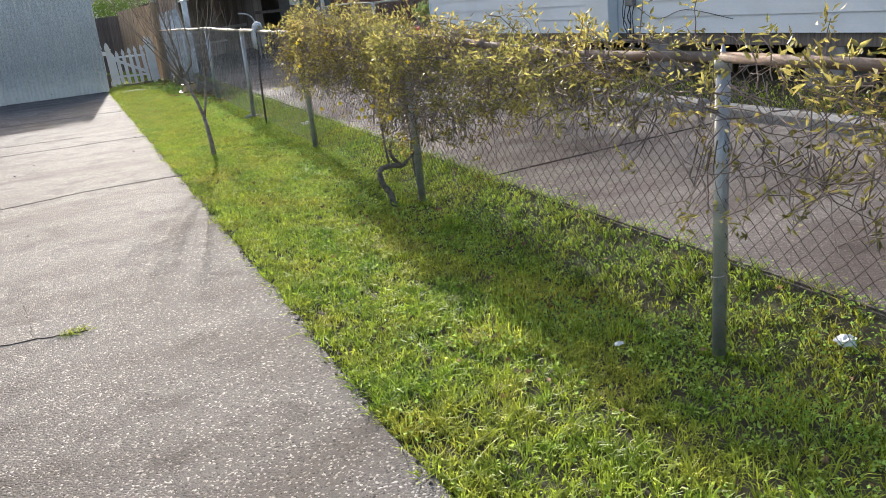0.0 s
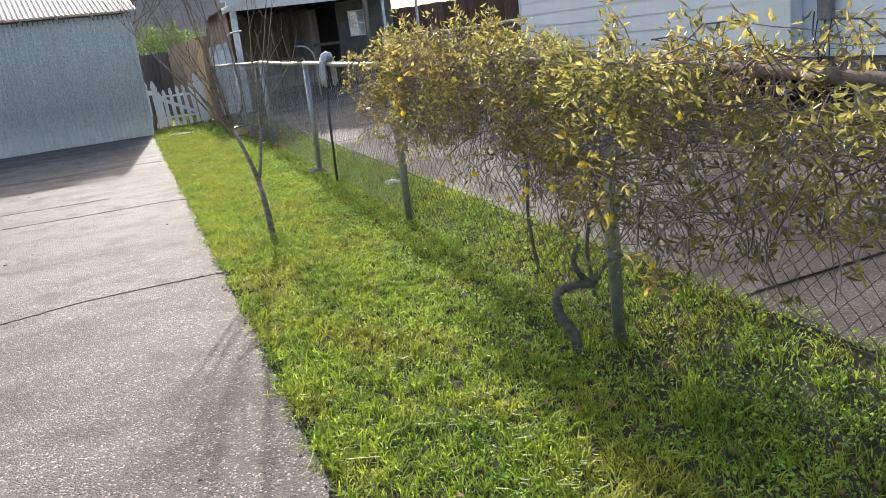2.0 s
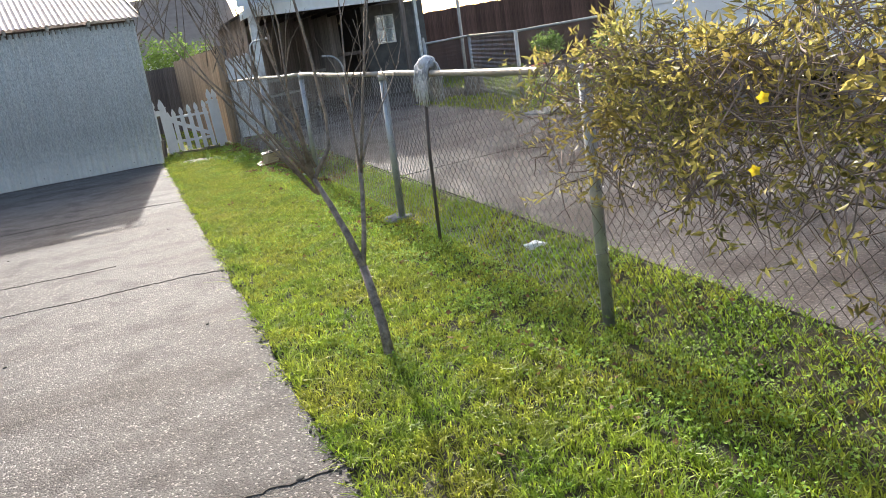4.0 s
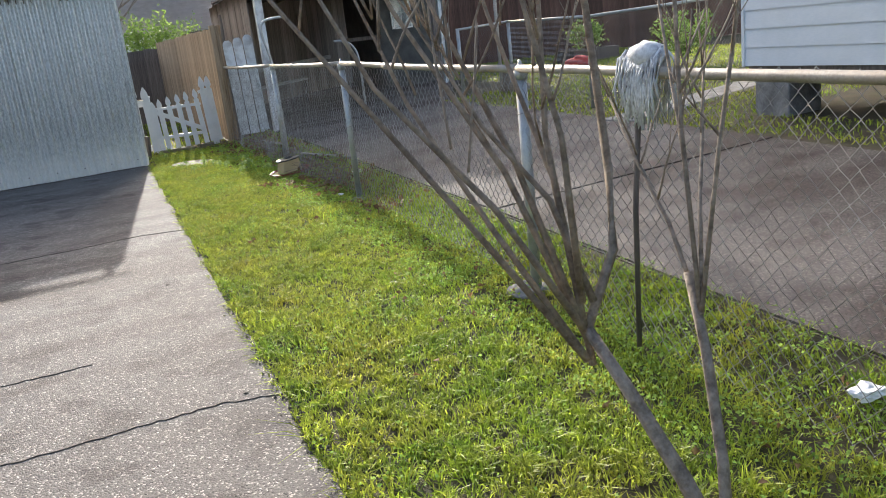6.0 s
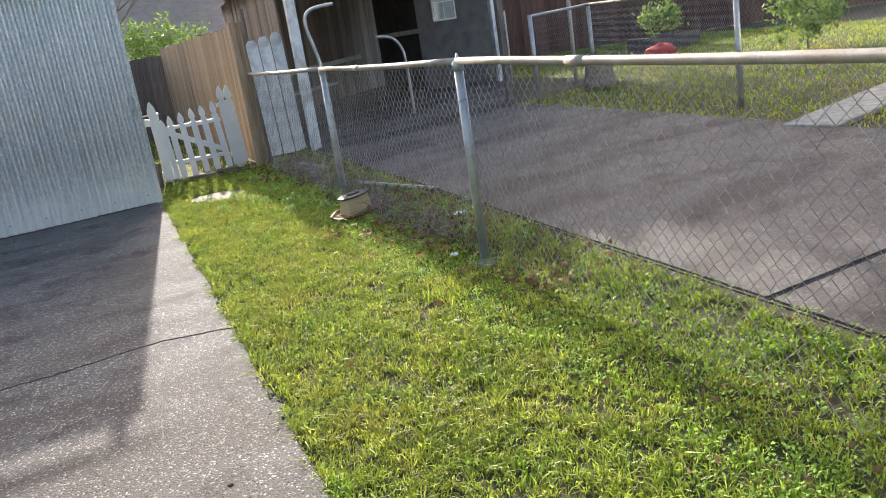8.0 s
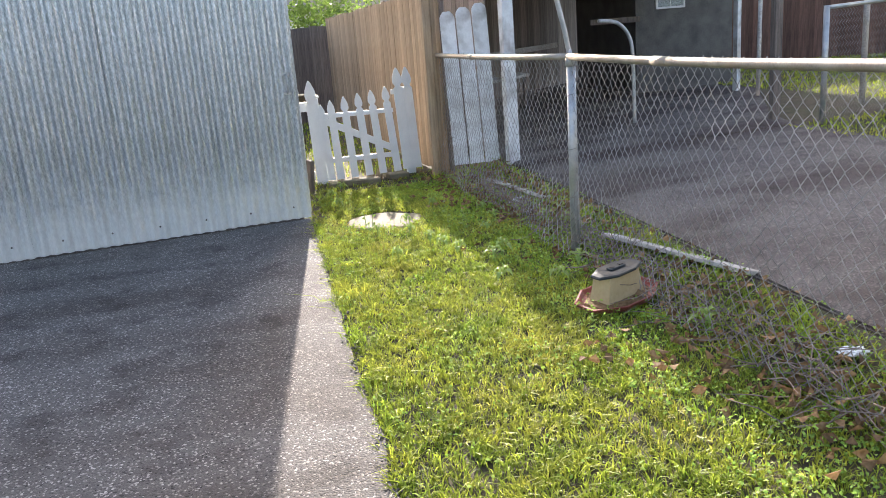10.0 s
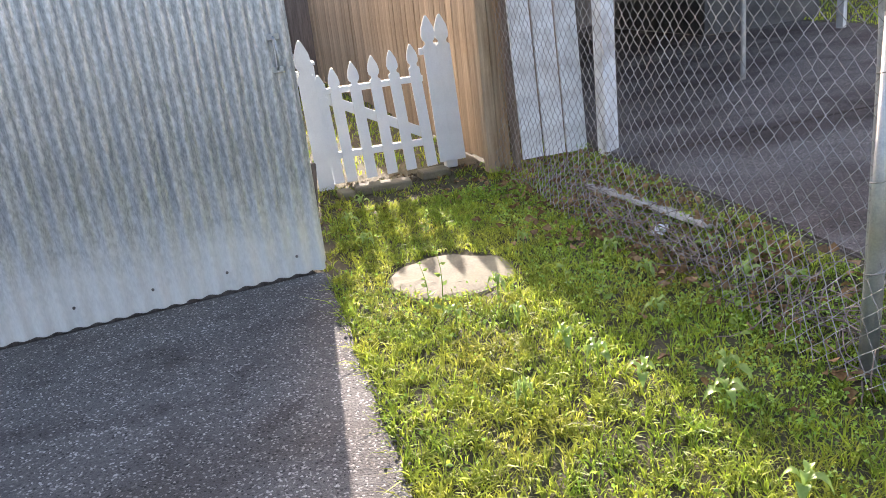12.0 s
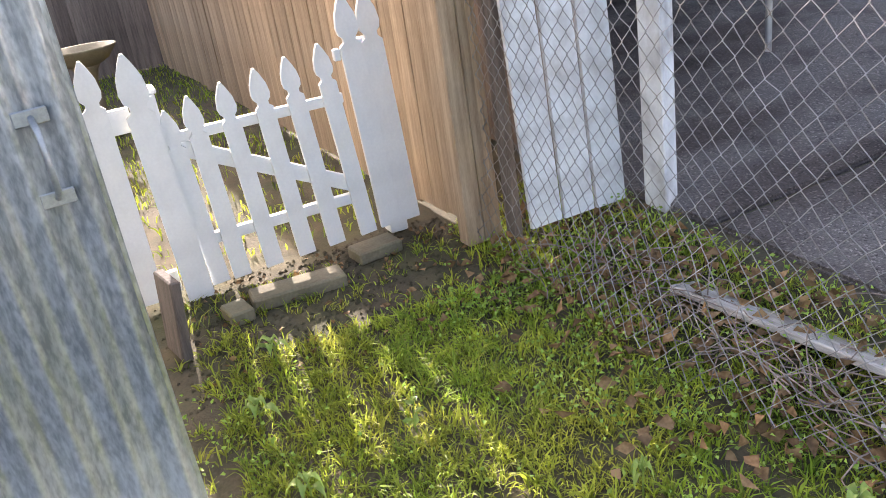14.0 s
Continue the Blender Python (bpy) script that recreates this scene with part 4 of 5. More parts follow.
limb((8.6, 16.6, 0.3), (0, 0, 1), 0.7, 0.02, 2, ls, rr)
tubes("stem", ls, M_BARK, hb2, sides=5)
crown("foliage", (8.6, 16.6, 0.85), (0.5, 0.5, 0.45), 50, 20, 0.09, M_BUSH, hb2)
ps = thing("planter_plant", "leafy green plant growing in the planter box", "plant")
ls = []
for k in range(3):
    limb((9.2 + 0.2 * k - .2, 20.55, zp + 0.15), (rr.uniform(-.3, .3), 0, 1), 0.5, 0.012, 2, ls, rr)
tubes("stem", ls, M_BARK, ps, sides=5)
crown("foliage", (9.2, 20.55, zp + 0.55), (0.5, 0.4, 0.3), 40, 16, 0.09, M_BUSH, ps)
bt = thing("backyard_tree", "tall spreading tree with thin spring foliage behind the carport", "tree")
ls = []
limb((5.6, 29.5, 0.0), (0, -0.04, 1), 6.5, 0.2, 0, ls, rr, bend=0.1)
for k in range(8):
    limb((5.6, 29.4, 5.2 + 0.25 * k), (math.cos(k * 2.4), math.sin(k * 2.4), 0.8), 2.6, 0.07, 2, ls, rr)
tubes("trunk", ls, M_BARK, bt, sides=6)
crown("foliage", (5.4, 29.2, 8.9), (2.2, 1.9, 2.0), 75, 26, 0.2, M_BUSH, bt, 0.3)
# added tree, its crown above the view, to throw dappled shade on the neighbour's slabs
bt2 = thing("backyard_tree", "unseen broad tree with open spring foliage, added to dapple the neighbour's paving", "tree")
ls = []
limb((6.6, 30.2, 0.0), (-0.03, -0.03, 1), 5.0, 0.18, 0, ls, rr, bend=0.1)
for k in range(8):
    limb((6.5, 30.1, 4.0 + 0.2 * k), (math.cos(k * 2.4), 0.6 * math.sin(k * 2.4), 0.5), 2.3, 0.06, 2, ls, rr)
tubes("trunk", ls, M_BARK, bt2, sides=6)
crown("foliage", (6.5, 29.9, 6.6), (2.6, 1.6, 1.8), 120, 30, 0.25, M_BUSH, bt2, 0.3)
ft = thing("bare_tree", "bare winter tree beyond the back fence", "tree")
ls = []
limb((-0.6, 30.5, 0.0), (0.05, 0, 1), 2.6, 0.12, 0, ls, rr, bend=0.15)
for k in range(7):
    limb((-0.6, 30.5, 1.7 + 0.15 * k), (math.cos(k * 2.1), 0.5 * math.sin(k * 2.1), 0.7), 1.9, 0.045, 3, ls, rr)
tubes("trunk", ls, M_BARK, ft, sides=5)

# ---- bare sapling at the lawn edge ----
tree = thing("sapling_tree", "bare multi stemmed grey sapling with seed heads on the lawn", "tree")
rr = random.Random(21)
FK, CR, RC = Vector((0.45, 6.38, 0.36)), Vector((0.35, 6.66, 0.77)), Vector((0.55, 6.55, 0.71))
tubes("trunk", [([(0.45, 6.16, -0.03), (0.455, 6.22, 0.12), (0.452, 6.3, 0.25), FK], [0.027, 0.023, 0.021, 0.02])], M_BARK, tree, sides=8)
ls = [([FK, (0.425, 6.47, 0.5), (0.39, 6.57, 0.64), CR], [0.019, 0.017, 0.0145, 0.012]),
      ([FK, (0.50, 6.45, 0.52), RC, (0.57, 6.62, 0.85)], [0.013, 0.012, 0.011, 0.010]),
      ([CR, (0.46, 6.72, 0.9), (0.48, 6.75, 1.06), (0.45, 6.75, 1.38), (0.40, 6.74, 1.75), (0.36, 6.7, 2.1)], [0.011, 0.0105, 0.0095, 0.0075, 0.005, 0.0025])]
for tx, ty, tz in ((0.13, 6.75, 1.41), (0.18, 6.7, 1.2), (0.07, 6.78, 1.25), (-0.15, 6.75, 1.44), (0.04, 6.72, 1.42), (0.26, 6.8, 1.4), (-0.05, 6.6, 1.3), (0.22, 6.6, 1.45), (0.32, 6.7, 1.5)):
    s = CR + Vector((rr.uniform(-.02, .02), 0, rr.uniform(-.10, .06)))
    e = Vector((tx, ty, tz))
    mid = s.lerp(e, 0.5) + Vector((rr.uniform(-.03, .03), rr.uniform(-.03, .03), 0.03))
    end = e + (e - s) * 0.6 + Vector((rr.uniform(-.05, .05), rr.uniform(-.05, .05), 0.05))
    ls.append(([s, mid, e, end], [0.0085, 0.0062, 0.0042, 0.002]))
    for q in range(6):
        b = mid.lerp(end, rr.uniform(0.05, 0.95))
        limb(b, (rr.uniform(-.6, .4), rr.uniform(-.5, .5), 0.8), rr.uniform(0.2, 0.45), 0.0027, 1, ls, rr, 0.3, (1, 2))
for tx, ty, tz in ((0.62, 6.85, 1.05), (0.78, 6.95, 1.35), (0.85, 6.9, 1.1), (0.62, 6.7, 1.5), (0.70, 6.6, 1.4)):
    s = RC + Vector((0.01, 0.02, rr.uniform(0, .1)))
    e = Vector((tx, ty, tz))
    mid = s.lerp(e, 0.5) + Vector((rr.uniform(-.02, .02), rr.uniform(-.02, .02), 0.02))
    end = e + (e - s) * 0.5
    ls.append(([s, mid, e, end], [0.0055, 0.0048, 0.0036, 0.0018]))
    for q in range(4):
        limb(mid.lerp(end, rr.random()), (rr.uniform(-.6, .6), rr.uniform(-.5, .5), 0.8), rr.uniform(0.15, 0.3), 0.003, 1, ls, rr, 0.3, (1, 2))
for k, (pts_, rad_) in enumerate(ls[:3]):
    tubes("stem", [(pts_, rad_)], M_BARK, tree, sides=7)
tagged(tubes("branch", ls[3:], M_BARK, tree, "fine bare grey twigs", 5), kind="stuff")

# ---- flowering vine over the fence ----
vine = thing("flowering_vine", "sprawling yellow green flowering vine heaped over the fence", "vine")
rr = random.Random(8)
NPR = np.random.default_rng(8)


def heap(y):
    """Top, bottom and half depth of the heap along the fence."""
    k = 0.5 + 0.5 * math.sin(y * 2.3 + 0.7) * math.cos(y * 0.9)
    end = min(1, max(0, (6.22 - y) / 0.5))
    near = 1.0 if y > 1.9 else (0.48 if y > 0.6 else 0.2)
    top = (1.11 + 0.17 * k + 0.06 * math.sin(y * 7.3) + 0.04 * math.sin(y * 13.1 + 1)) * (0.93 + 0.07 * end)
    if y > 1.9:
        top += 0.06
    bot = 0.69 + 0.10 * math.sin(y * 1.7) + 0.05 * math.sin(y * 6.1) + (0.18 if y < 1.9 else 0)
    if 3.0 < y < 4.4:
        bot -= 0.08
    return top, bot, (0.27 + 0.10 * math.sin(y * 3.1 + 1)) * (0.5 + 0.5 * end), near


trunks = [[(1.20, 2.96, -0.03), (1.19, 2.97, 0.10), (1.135, 2.98, 0.20), (1.14, 2.99, 0.285), (1.23, 3.0, 0.30), (1.31, 3.01, 0.285), (1.36, 3.02, 0.31)],
          [(1.62, 3.5, -0.03), (1.60, 3.52, 0.3), (1.63, 3.45, 0.6), (1.58, 3.4, 1.0)],
          [(1.62, 4.1, -0.03), (1.60, 4.15, 0.3), (1.57, 4.05, 0.62), (1.55, 4.1, 1.0)],
          [(1.31, 3.01, 0.285), (1.25, 3.0, 0.35), (1.225, 2.99, 0.42), (1.25, 2.98, 0.48)],
          [(1.34, 3.02, 0.30), (1.44, 3.05, 0.38), (1.43, 3.1, 0.55), (1.47, 3.2, 0.95)]]
for i, tk in enumerate(trunks):
    tp, _ = pipe(tk)
    tubes("vine_trunk", [(tp, [[0.026, 0.012, 0.012, 0.016, 0.008][i] * (1 - 0.45 * k / len(tp)) * (1 + 0.16 * math.sin(k * 2.4 + i)) for k in range(len(tp))])], M_OLDBARK, vine, "gnarled grey vine trunk" if i == 0 else "", 8)
VX = 1.42
lines, tips = [], []
for k in range(3600):
    y = rr.uniform(-2.6, 5.98)
    top, bot, half, near = heap(y)
    if rr.random() > near:
        continue
    x = VX + rr.uniform(-1, 1) * half
    z = bot + (top - bot) * rr.random() ** 0.5
    p = Vector((x, y, z))
    d = Vector((rr.gauss(0, 0.6) - (0.25 if x < VX else -0.25), rr.gauss(0, 0.9), rr.gauss(0, 0.55)))
    pts = [p]
    for s in range(5):
        d = (d.normalized() + Vector((rr.gauss(0, .3), rr.gauss(0, .3), rr.gauss(-0.05, .28)))).normalized()
        q = pts[-1] + d * rr.uniform(0.05, 0.10)
        t2, b2, h2, _ = heap(q.y)
        q.z = min(max(q.z, b2 - 0.05), t2)
        q.x = min(max(q.x, VX - h2 - 0.04), VX + h2 + 0.04)
        pts.append(q)
    r0 = rr.uniform(0.0013, 0.0036)
    lines.append((pts, [r0 * (1 - 0.12 * i) for i in range(6)]))
    clump = noise.noise(Vector((x * 2.2, y * 2.6, z * 3.2)))
    if clump + rr.uniform(-0.2, 0.2) > 0.05 or (z > top - 0.1 and rr.random() < 0.5):
        tips += [(pts[j], d.copy()) for j in range(2, 6)]
# drooping bare runners below and shoots above
for k in range(330):
    y = rr.uniform(-1.2, 5.9)
    top, bot, half, near = heap(y)
    x = VX + rr.uniform(-0.6, 0.6) * half
    z = bot + 0.12
    pts = [Vector((x, y, z))]
    d = Vector((rr.gauss(0, .3), rr.gauss(0, .5), -1))
    for s in range(4):
        d = (d.normalized() + Vector((rr.gauss(0, .3), rr.gauss(0, .4), rr.gauss(0.05, .2)))).normalized()
        pts.append(pts[-1] + d * rr.uniform(0.05, 0.11))
    lines.append((pts, [0.003, 0.0026, 0.0022, 0.0018, 0.0014]))
    if rr.random() < 0.12:
        tips += [(pts[-1], d.copy())] * 2
for k in range(95):
    y = rr.uniform(-2.4, 5.9)
    top, bot, half, near = heap(y)
    pts = [Vector((VX + rr.uniform(-0.7, 0.5) * half, y, top - 0.06))]
    d = Vector((rr.gauss(-.1, .35), rr.gauss(0, .35), 1))
    for s in range(4):
        d = (d.normalized() + Vector((rr.gauss(0, .15), rr.gauss(0, .2), 0.05))).normalized()
        pts.append(pts[-1] + d * rr.uniform(0.025, 0.065))
    lines.append((pts, [0.003, 0.0026, 0.0022, 0.0018, 0.0014]))
    tips += [(pts[j], d.copy()) for j in (2, 3, 4, 4)]
tubes("twig", lines, M_TWIG, vine, "tangled brown twigs", 4)
cen, dirs = [], []
for p, d in tips:
    for q in range(rr.randint(3, 6)):
        cen.append((p.x + rr.gauss(0, .018), p.y + rr.gauss(0, .018), p.z + rr.gauss(0, .018)))
        v = d.normalized() * 0.5 + Vector((rr.gauss(0, .7), rr.gauss(0, .7), rr.gauss(0.1, .6)))
        dirs.append(tuple(v))
cen, dirs = np.array(cen), np.array(dirs)
n = len(cen)
tagged(leaves("foliage", cen, dirs, NPR.uniform(0.024, 0.05, n), NPR.uniform(0.009, 0.016, n), M_VINE_LEAF, vine, "narrow yellow green leaves", rng=NPR), kind="stuff")


def flower(p, d, r=0.016):
    d = Vector(d).normalized()
    a = d.orthogonal().normalized()
    b = d.cross(a)
    v, f = [], []
    for k in range(5):
        w = 2 * math.pi * k / 5
        c, s = a * math.cos(w) + b * math.sin(w), -a * math.sin(w) + b * math.cos(w)
        o = len(v)
        P = Vector(p)
        v += [P, P + c * r * 0.6 + s * r * 0.45 + d * 0.006, P + c * r * 1.15 + d * 0.01, P + c * r * 0.6 - s * r * 0.45 + d * 0.006]
        f.append((o, o + 1, o + 2, o + 3))
    for k in range(6):
        w = 2 * math.pi * k / 6
        v.append(Vector(p) - d * 0.022 + (a * math.cos(w) + b * math.sin(w)) * 0.003)
        v.append(Vector(p) + (a * math.cos(w) + b * math.sin(w)) * 0.006)
    o = len(v) - 12
    for k in range(6):
        k2 = (k + 1) % 6
        f.append((o + 2 * k, o + 2 * k2, o + 2 * k2 + 1, o + 2 * k + 1))
    raw("flower", v, f, M_PETAL, vine, "small yellow trumpet flower")


for k in range(15):
    y = rr.uniform(1.9, 4.6)
    top, bot, half, near = heap(y)
    flower((VX - half - 0.03, y, rr.uniform(bot - 0.02, top)), (-1, -0.8, 0.2), rr.uniform(0.012, 0.018))

for y, z in ((2.49, 1.09), (2.43, 1.08), (3.11, 0.71), (2.88, 0.76), (2.56, 0.93)):
    flower((1.1, y, z), (-1, -0.9, 0.15), 0.016)
    tubes("flower_stalk", [([(1.12, y + 0.02, z), (1.22, y + 0.05, z + 0.05), (1.36, y + 0.06, z + 0.07)], 0.0016)], M_TWIG, vine, sides=4)

settle(vine)

# ---- loose things by the fence ----
mop = thing("mop", "grey string mop hung upside down over the fence rail", "mop")
tubes("handle", [([(1.42, 8.02, -0.02), (1.43, 8.01, 0.6), (1.455, 7.98, 1.12)], 0.012)], M_DARKWOOD, mop, sides=8)
strings = []
rm = random.Random(6)
for k in range(150):
    side = rm.choice((-1, -1, 1))
    y = 7.95 + rm.gauss(0, 0.055)
    ln = rm.uniform(0.14, 0.27)
    x0 = 1.475
    strings.append(([(x0 - side * -0.01, y, 1.205 + rm.uniform(0, .03)), (x0 + side * 0.035, y + rm.gauss(0, .012), 1.195), (x0 + side * 0.055, y + rm.gauss(0, .02), 1.195 - ln * 0.45),
                     (x0 + side * 0.05, y + rm.gauss(0, .03), 1.195 - ln)], [0.005, 0.005, 0.005, 0.003]))
tubes("mop_fringe", strings, M_STRING, mop, "frayed grey cotton strings", 5)
bm = bmesh.new()
bmesh.ops.create_icosphere(bm, subdivisions=3, radius=1)
for v in bm.verts:
    n = 1 + 0.2 * noise.noise(v.co * 4)
    v.co = Vector((1.475 + v.co.x * 0.055 * n, 7.95 + v.co.y * 0.095 * n, 1.205 + v.co.z * 0.05 * n))
part("mop_head", bm, M_STRING, mop, "matted mop head", True)

fd = thing("poultry_feeder", "tan plastic feeder with dark lid and red tray, on the ground", "feeder")
fd.matrix_world = pose(1.37, 14.55, 0.0, 3, -4, 24)


def oval(prof, sx, sy, seg=8, rot=math.pi / 8):
    bm = bmesh.new()
    rings = []
    for r, z in prof:
        rings.append([bm.verts.new((r * sx * math.cos(rot + 2 * math.pi * k / seg), r * sy * math.sin(rot + 2 * math.pi * k / seg), z)) for k in range(seg)])
    for a, b in zip(rings, rings[1:]):
        for k in range(seg):
            bm.faces.new((a[k], a[(k + 1) % seg], b[(k + 1) % seg], b[k]))
    bm.faces.new(rings[0][::-1])
    bm.faces.new(rings[-1])
    return bm


part("tray", oval([(0.16, 0.0), (0.21, 0.010), (0.235, 0.034), (0.24, 0.046), (0.228, 0.046), (0.21, 0.026), (0.1, 0.022)], 1.1, 0.72, 8, math.pi / 8), M_TRAY, fd)
part("hopper", oval([(0.185, 0.026), (0.150, 0.165)], 1.0, 0.5, 4, math.pi / 4), M_TAN, fd)
part("feed", oval([(0.20, 0.024), (0.19, 0.034)], 1.05, 0.68, 8, math.pi / 8), M_DRY, fd, "brown feed grains lying in the tray")
ld = part("lid", oval([(0.150, 0.165), (0.172, 0.167), (0.174, 0.174), (0.165, 0.180), (0.13, 0.182)], 0.98, 0.46, 8, math.pi / 8), M_LID, fd)
part("lid_grip", box(-0.055, 0.055, -0.02, 0.02, 0.182, 0.192, 0.004), M_LID, ld)
for x in (-0.03, 0.03):
    part("grip_slot", box(x - 0.012, x + 0.012, -0.010, 0.010, 0.192, 0.196, 0.001), M_BLACK, ld)

for (x0, y0), (x1, y1), z, label in (((1.70, 18.0), (1.82, 16.9), 0.06, "split grey weathered plank lying along the fence"), ((1.74, 15.5), (2.02, 14.35), 0.09, "peeling white plank lying along the fence")):
    L = math.hypot(x1 - x0, y1 - y0)
    ang = math.degrees(math.atan2(y1 - y0, x1 - x0)) - 90
    ob = part("plank", box(-0.06, 0.06, 0, L, -0.012, 0.012, 0.004, pose(x0, y0, z, 1, -14, ang)), M_GREYWOOD)
    tagged(ob, label, "plank", "planks by the fence")
bm = bmesh.new()
rings = []
rs = random.Random(2)
wob = [1 + rs.uniform(-0.07, 0.06) for _ in range(26)]
for r, h in ((0.32, -0.05), (0.325, 0.0), (0.315, 0.012), (0.27, 0.019), (0.14, 0.022)):
    rings.append([bm.verts.new((r * wob[k] * math.cos(2 * math.pi * k / 26), r * 0.92 * wob[k] * math.sin(2 * math.pi * k / 26), h + rs.uniform(-.002, .002))) for k in range(26)])
for a, b in zip(rings, rings[1:]):
    for k in range(26):
        bm.faces.new((a[k], a[(k + 1) % 26], b[(k + 1) % 26], b[k]))
bm.faces.new(rings[-1])
ob = part("round_paver", bm, M_STONE)
ob.matrix_world = pose(0.575, 17.19, -0.028, 1, 2, 20)
tagged(ob, "round weathered concrete cover set in the grass", "paver")


def crumple(x, y, z, s, seed, label):
    bm = bmesh.new()
    bmesh.ops.create_icosphere(bm, subdivisions=3, radius=1)
    for v in bm.verts:
        n = noise.noise(v.co * 1.8 + Vector((seed, 0, 0))) + 0.5 * noise.noise(v.co * 4 + Vector((0, seed, 0)))
        v.co = Vector((x + v.co.x * s * (1 + n * 0.6), y + v.co.y * s * 0.7 * (1 + n * .7), z + v.co.z * s * 0.3 * (1 + n)))
    tagged(part("litter", bm, M_PAPER), label, "litter", "litter on the grass")


crumple(1.72, 7.15, 0.05, 0.06, 1, "crumpled white paper lying in the grass")
crumple(1.83, 13.39, 0.08, 0.05, 2, "crumpled white plastic bag behind the fence")
crumple(1.74, -0.42, -0.06, 0.045, 3, "small white paper scrap in the grass")
crumple(1.06, 0.08, -0.07, 0.018, 4, "tiny white scrap in the grass")
crumple(1.42, 12.62, 0.02, 0.025, 5, "pale broken scrap beside the fence post")
crumple(1.64, 17.1, 0.04, 0.055, 6, "flattened pale blue white wrapper under the wire")
rl = random.Random(12)
for k in range(26):
    x, y = rl.uniform(-2.4, -0.05), rl.uniform(-0.5, 11.5)
    bm = bmesh.new()
    bmesh.ops.create_icosphere(bm, subdivisions=1, radius=1)
    s = rl.uniform(0.006, 0.016)
    for v in bm.verts:
        v.co = Vector((x + v.co.x * s * rl.uniform(.7, 1.4), y + v.co.y * s * rl.uniform(.7, 1.4), 0.003 + v.co.z * s * 0.4))
    tagged(part("debris_crumb", bm, M_CRACK), "dark crumb of bark lying on the driveway", "debris", "crumbs on the driveway")

dv = []
for k in range(620):
    y = rl.uniform(12.9, 18.5)
    p = Vector((rl.gauss(1.62 if y > 13.6 else 1.58, 0.09), y, rl.uniform(0.0, 0.11)))
    d = Vector((rl.gauss(0, .5), rl.gauss(0, 1), rl.gauss(0, .35)))
    pts = [p]
    for s in range(4):
        d = (d.normalized() + Vector((rl.gauss(0, .3), rl.gauss(0, .3), rl.gauss(0, .25)))).normalized()
        q = pts[-1] + d * rl.uniform(0.04, 0.09)
        q.z = min(max(q.z, 0.01), 0.16)
        pts.append(q)
    dv.append((pts, [0.0029, 0.0026, 0.0023, 0.0019, 0.0014]))
tagged(tubes("dead_vines", dv, M_TWIG, sides=4), "tangle of grey dead vines heaped along the fence foot", "vines", kind="stuff")
# broad leaved weeds
def weed(x, y, size, seed, n=6):
    r = np.random.default_rng(seed)
    w = thing("broadleaf_weed", "young broadleaf weed with pale veined leaves in the lawn", "weed", "broadleaf weeds")
    w.location = (x, y, 0)
    v, f = [], []
    for k in range(n):
        a = math.pi * (k % 2) + math.pi / 2 * (k // 2) + seed + r.uniform(-.25, .25)
        ln, wd, h = size * r.uniform(.75, 1.2) * (1 - 0.09 * k), size * r.uniform(.45, .6) * (1 - 0.07 * k), 0.05 + 0.014 * (k // 2)
        for i, (t, ww, zz) in enumerate(((0.12, 0.1, 0), (0.35, 0.8, .02), (0.6, 1.0, .025), (0.85, .6, .01), (1.05, .03, -.02))):
            c = Vector((math.cos(a), math.sin(a), 0)) * (t * ln)
            s = Vector((-math.sin(a), math.cos(a), 0)) * (ww * wd / 2)
            z = h + zz
            v += [c + s + Vector((0, 0, z + 0.008)), c + Vector((0, 0, z)), c - s + Vector((0, 0, z + 0.008))]
        o = len(v) - 15
        for i in range(4):
            for j in range(2):
                q = o + i * 3 + j
                f.append((q, q + 1, q + 4, q + 3))
    raw("leaf_rosette", v, f, M_WEED, w, smooth=True)
    tubes("stem", [([(0, 0, -0.02), (0.004, 0, 0.06), (0, 0.003, 0.055 + 0.007 * n)], 0.003)], M_WEED, w, sides=5)


for i, (x, y, s) in enumerate(((0.41, 16.55, .09), (0.64, 16.44, .08), (0.77, 15.98, .11), (1.14, 16.22, .10), (0.84, 15.78, .1), (1.1, 15.69, .12), (0.36, 18.55, .10), (0.44, 15.83, .08),
                               (0.67, 16.79, .09), (1.0, 15.55, .12), (0.92, 15.08, .11), (0.72, 16.15, .1), (0.22, 18.2, .10), (0.98, 17.3, .07), (1.3, 16.6, .09), (0.25, 17.75, .09))):
    weed(x, y, s * 0.66, i)
for i, (x, y, s) in enumerate(((1.70, 16.72, .13), (1.80, 16.5, .14), (1.62, 16.35, .12), (1.74, 16.2, .13), (1.30, 16.95, .08), (1.42, 15.2, .12), (1.2, 14.95, .1), (1.55, 14.0, .11), (1.66, 12.9, .1))):
    weed(x, y, s * 0.75, 40 + i)


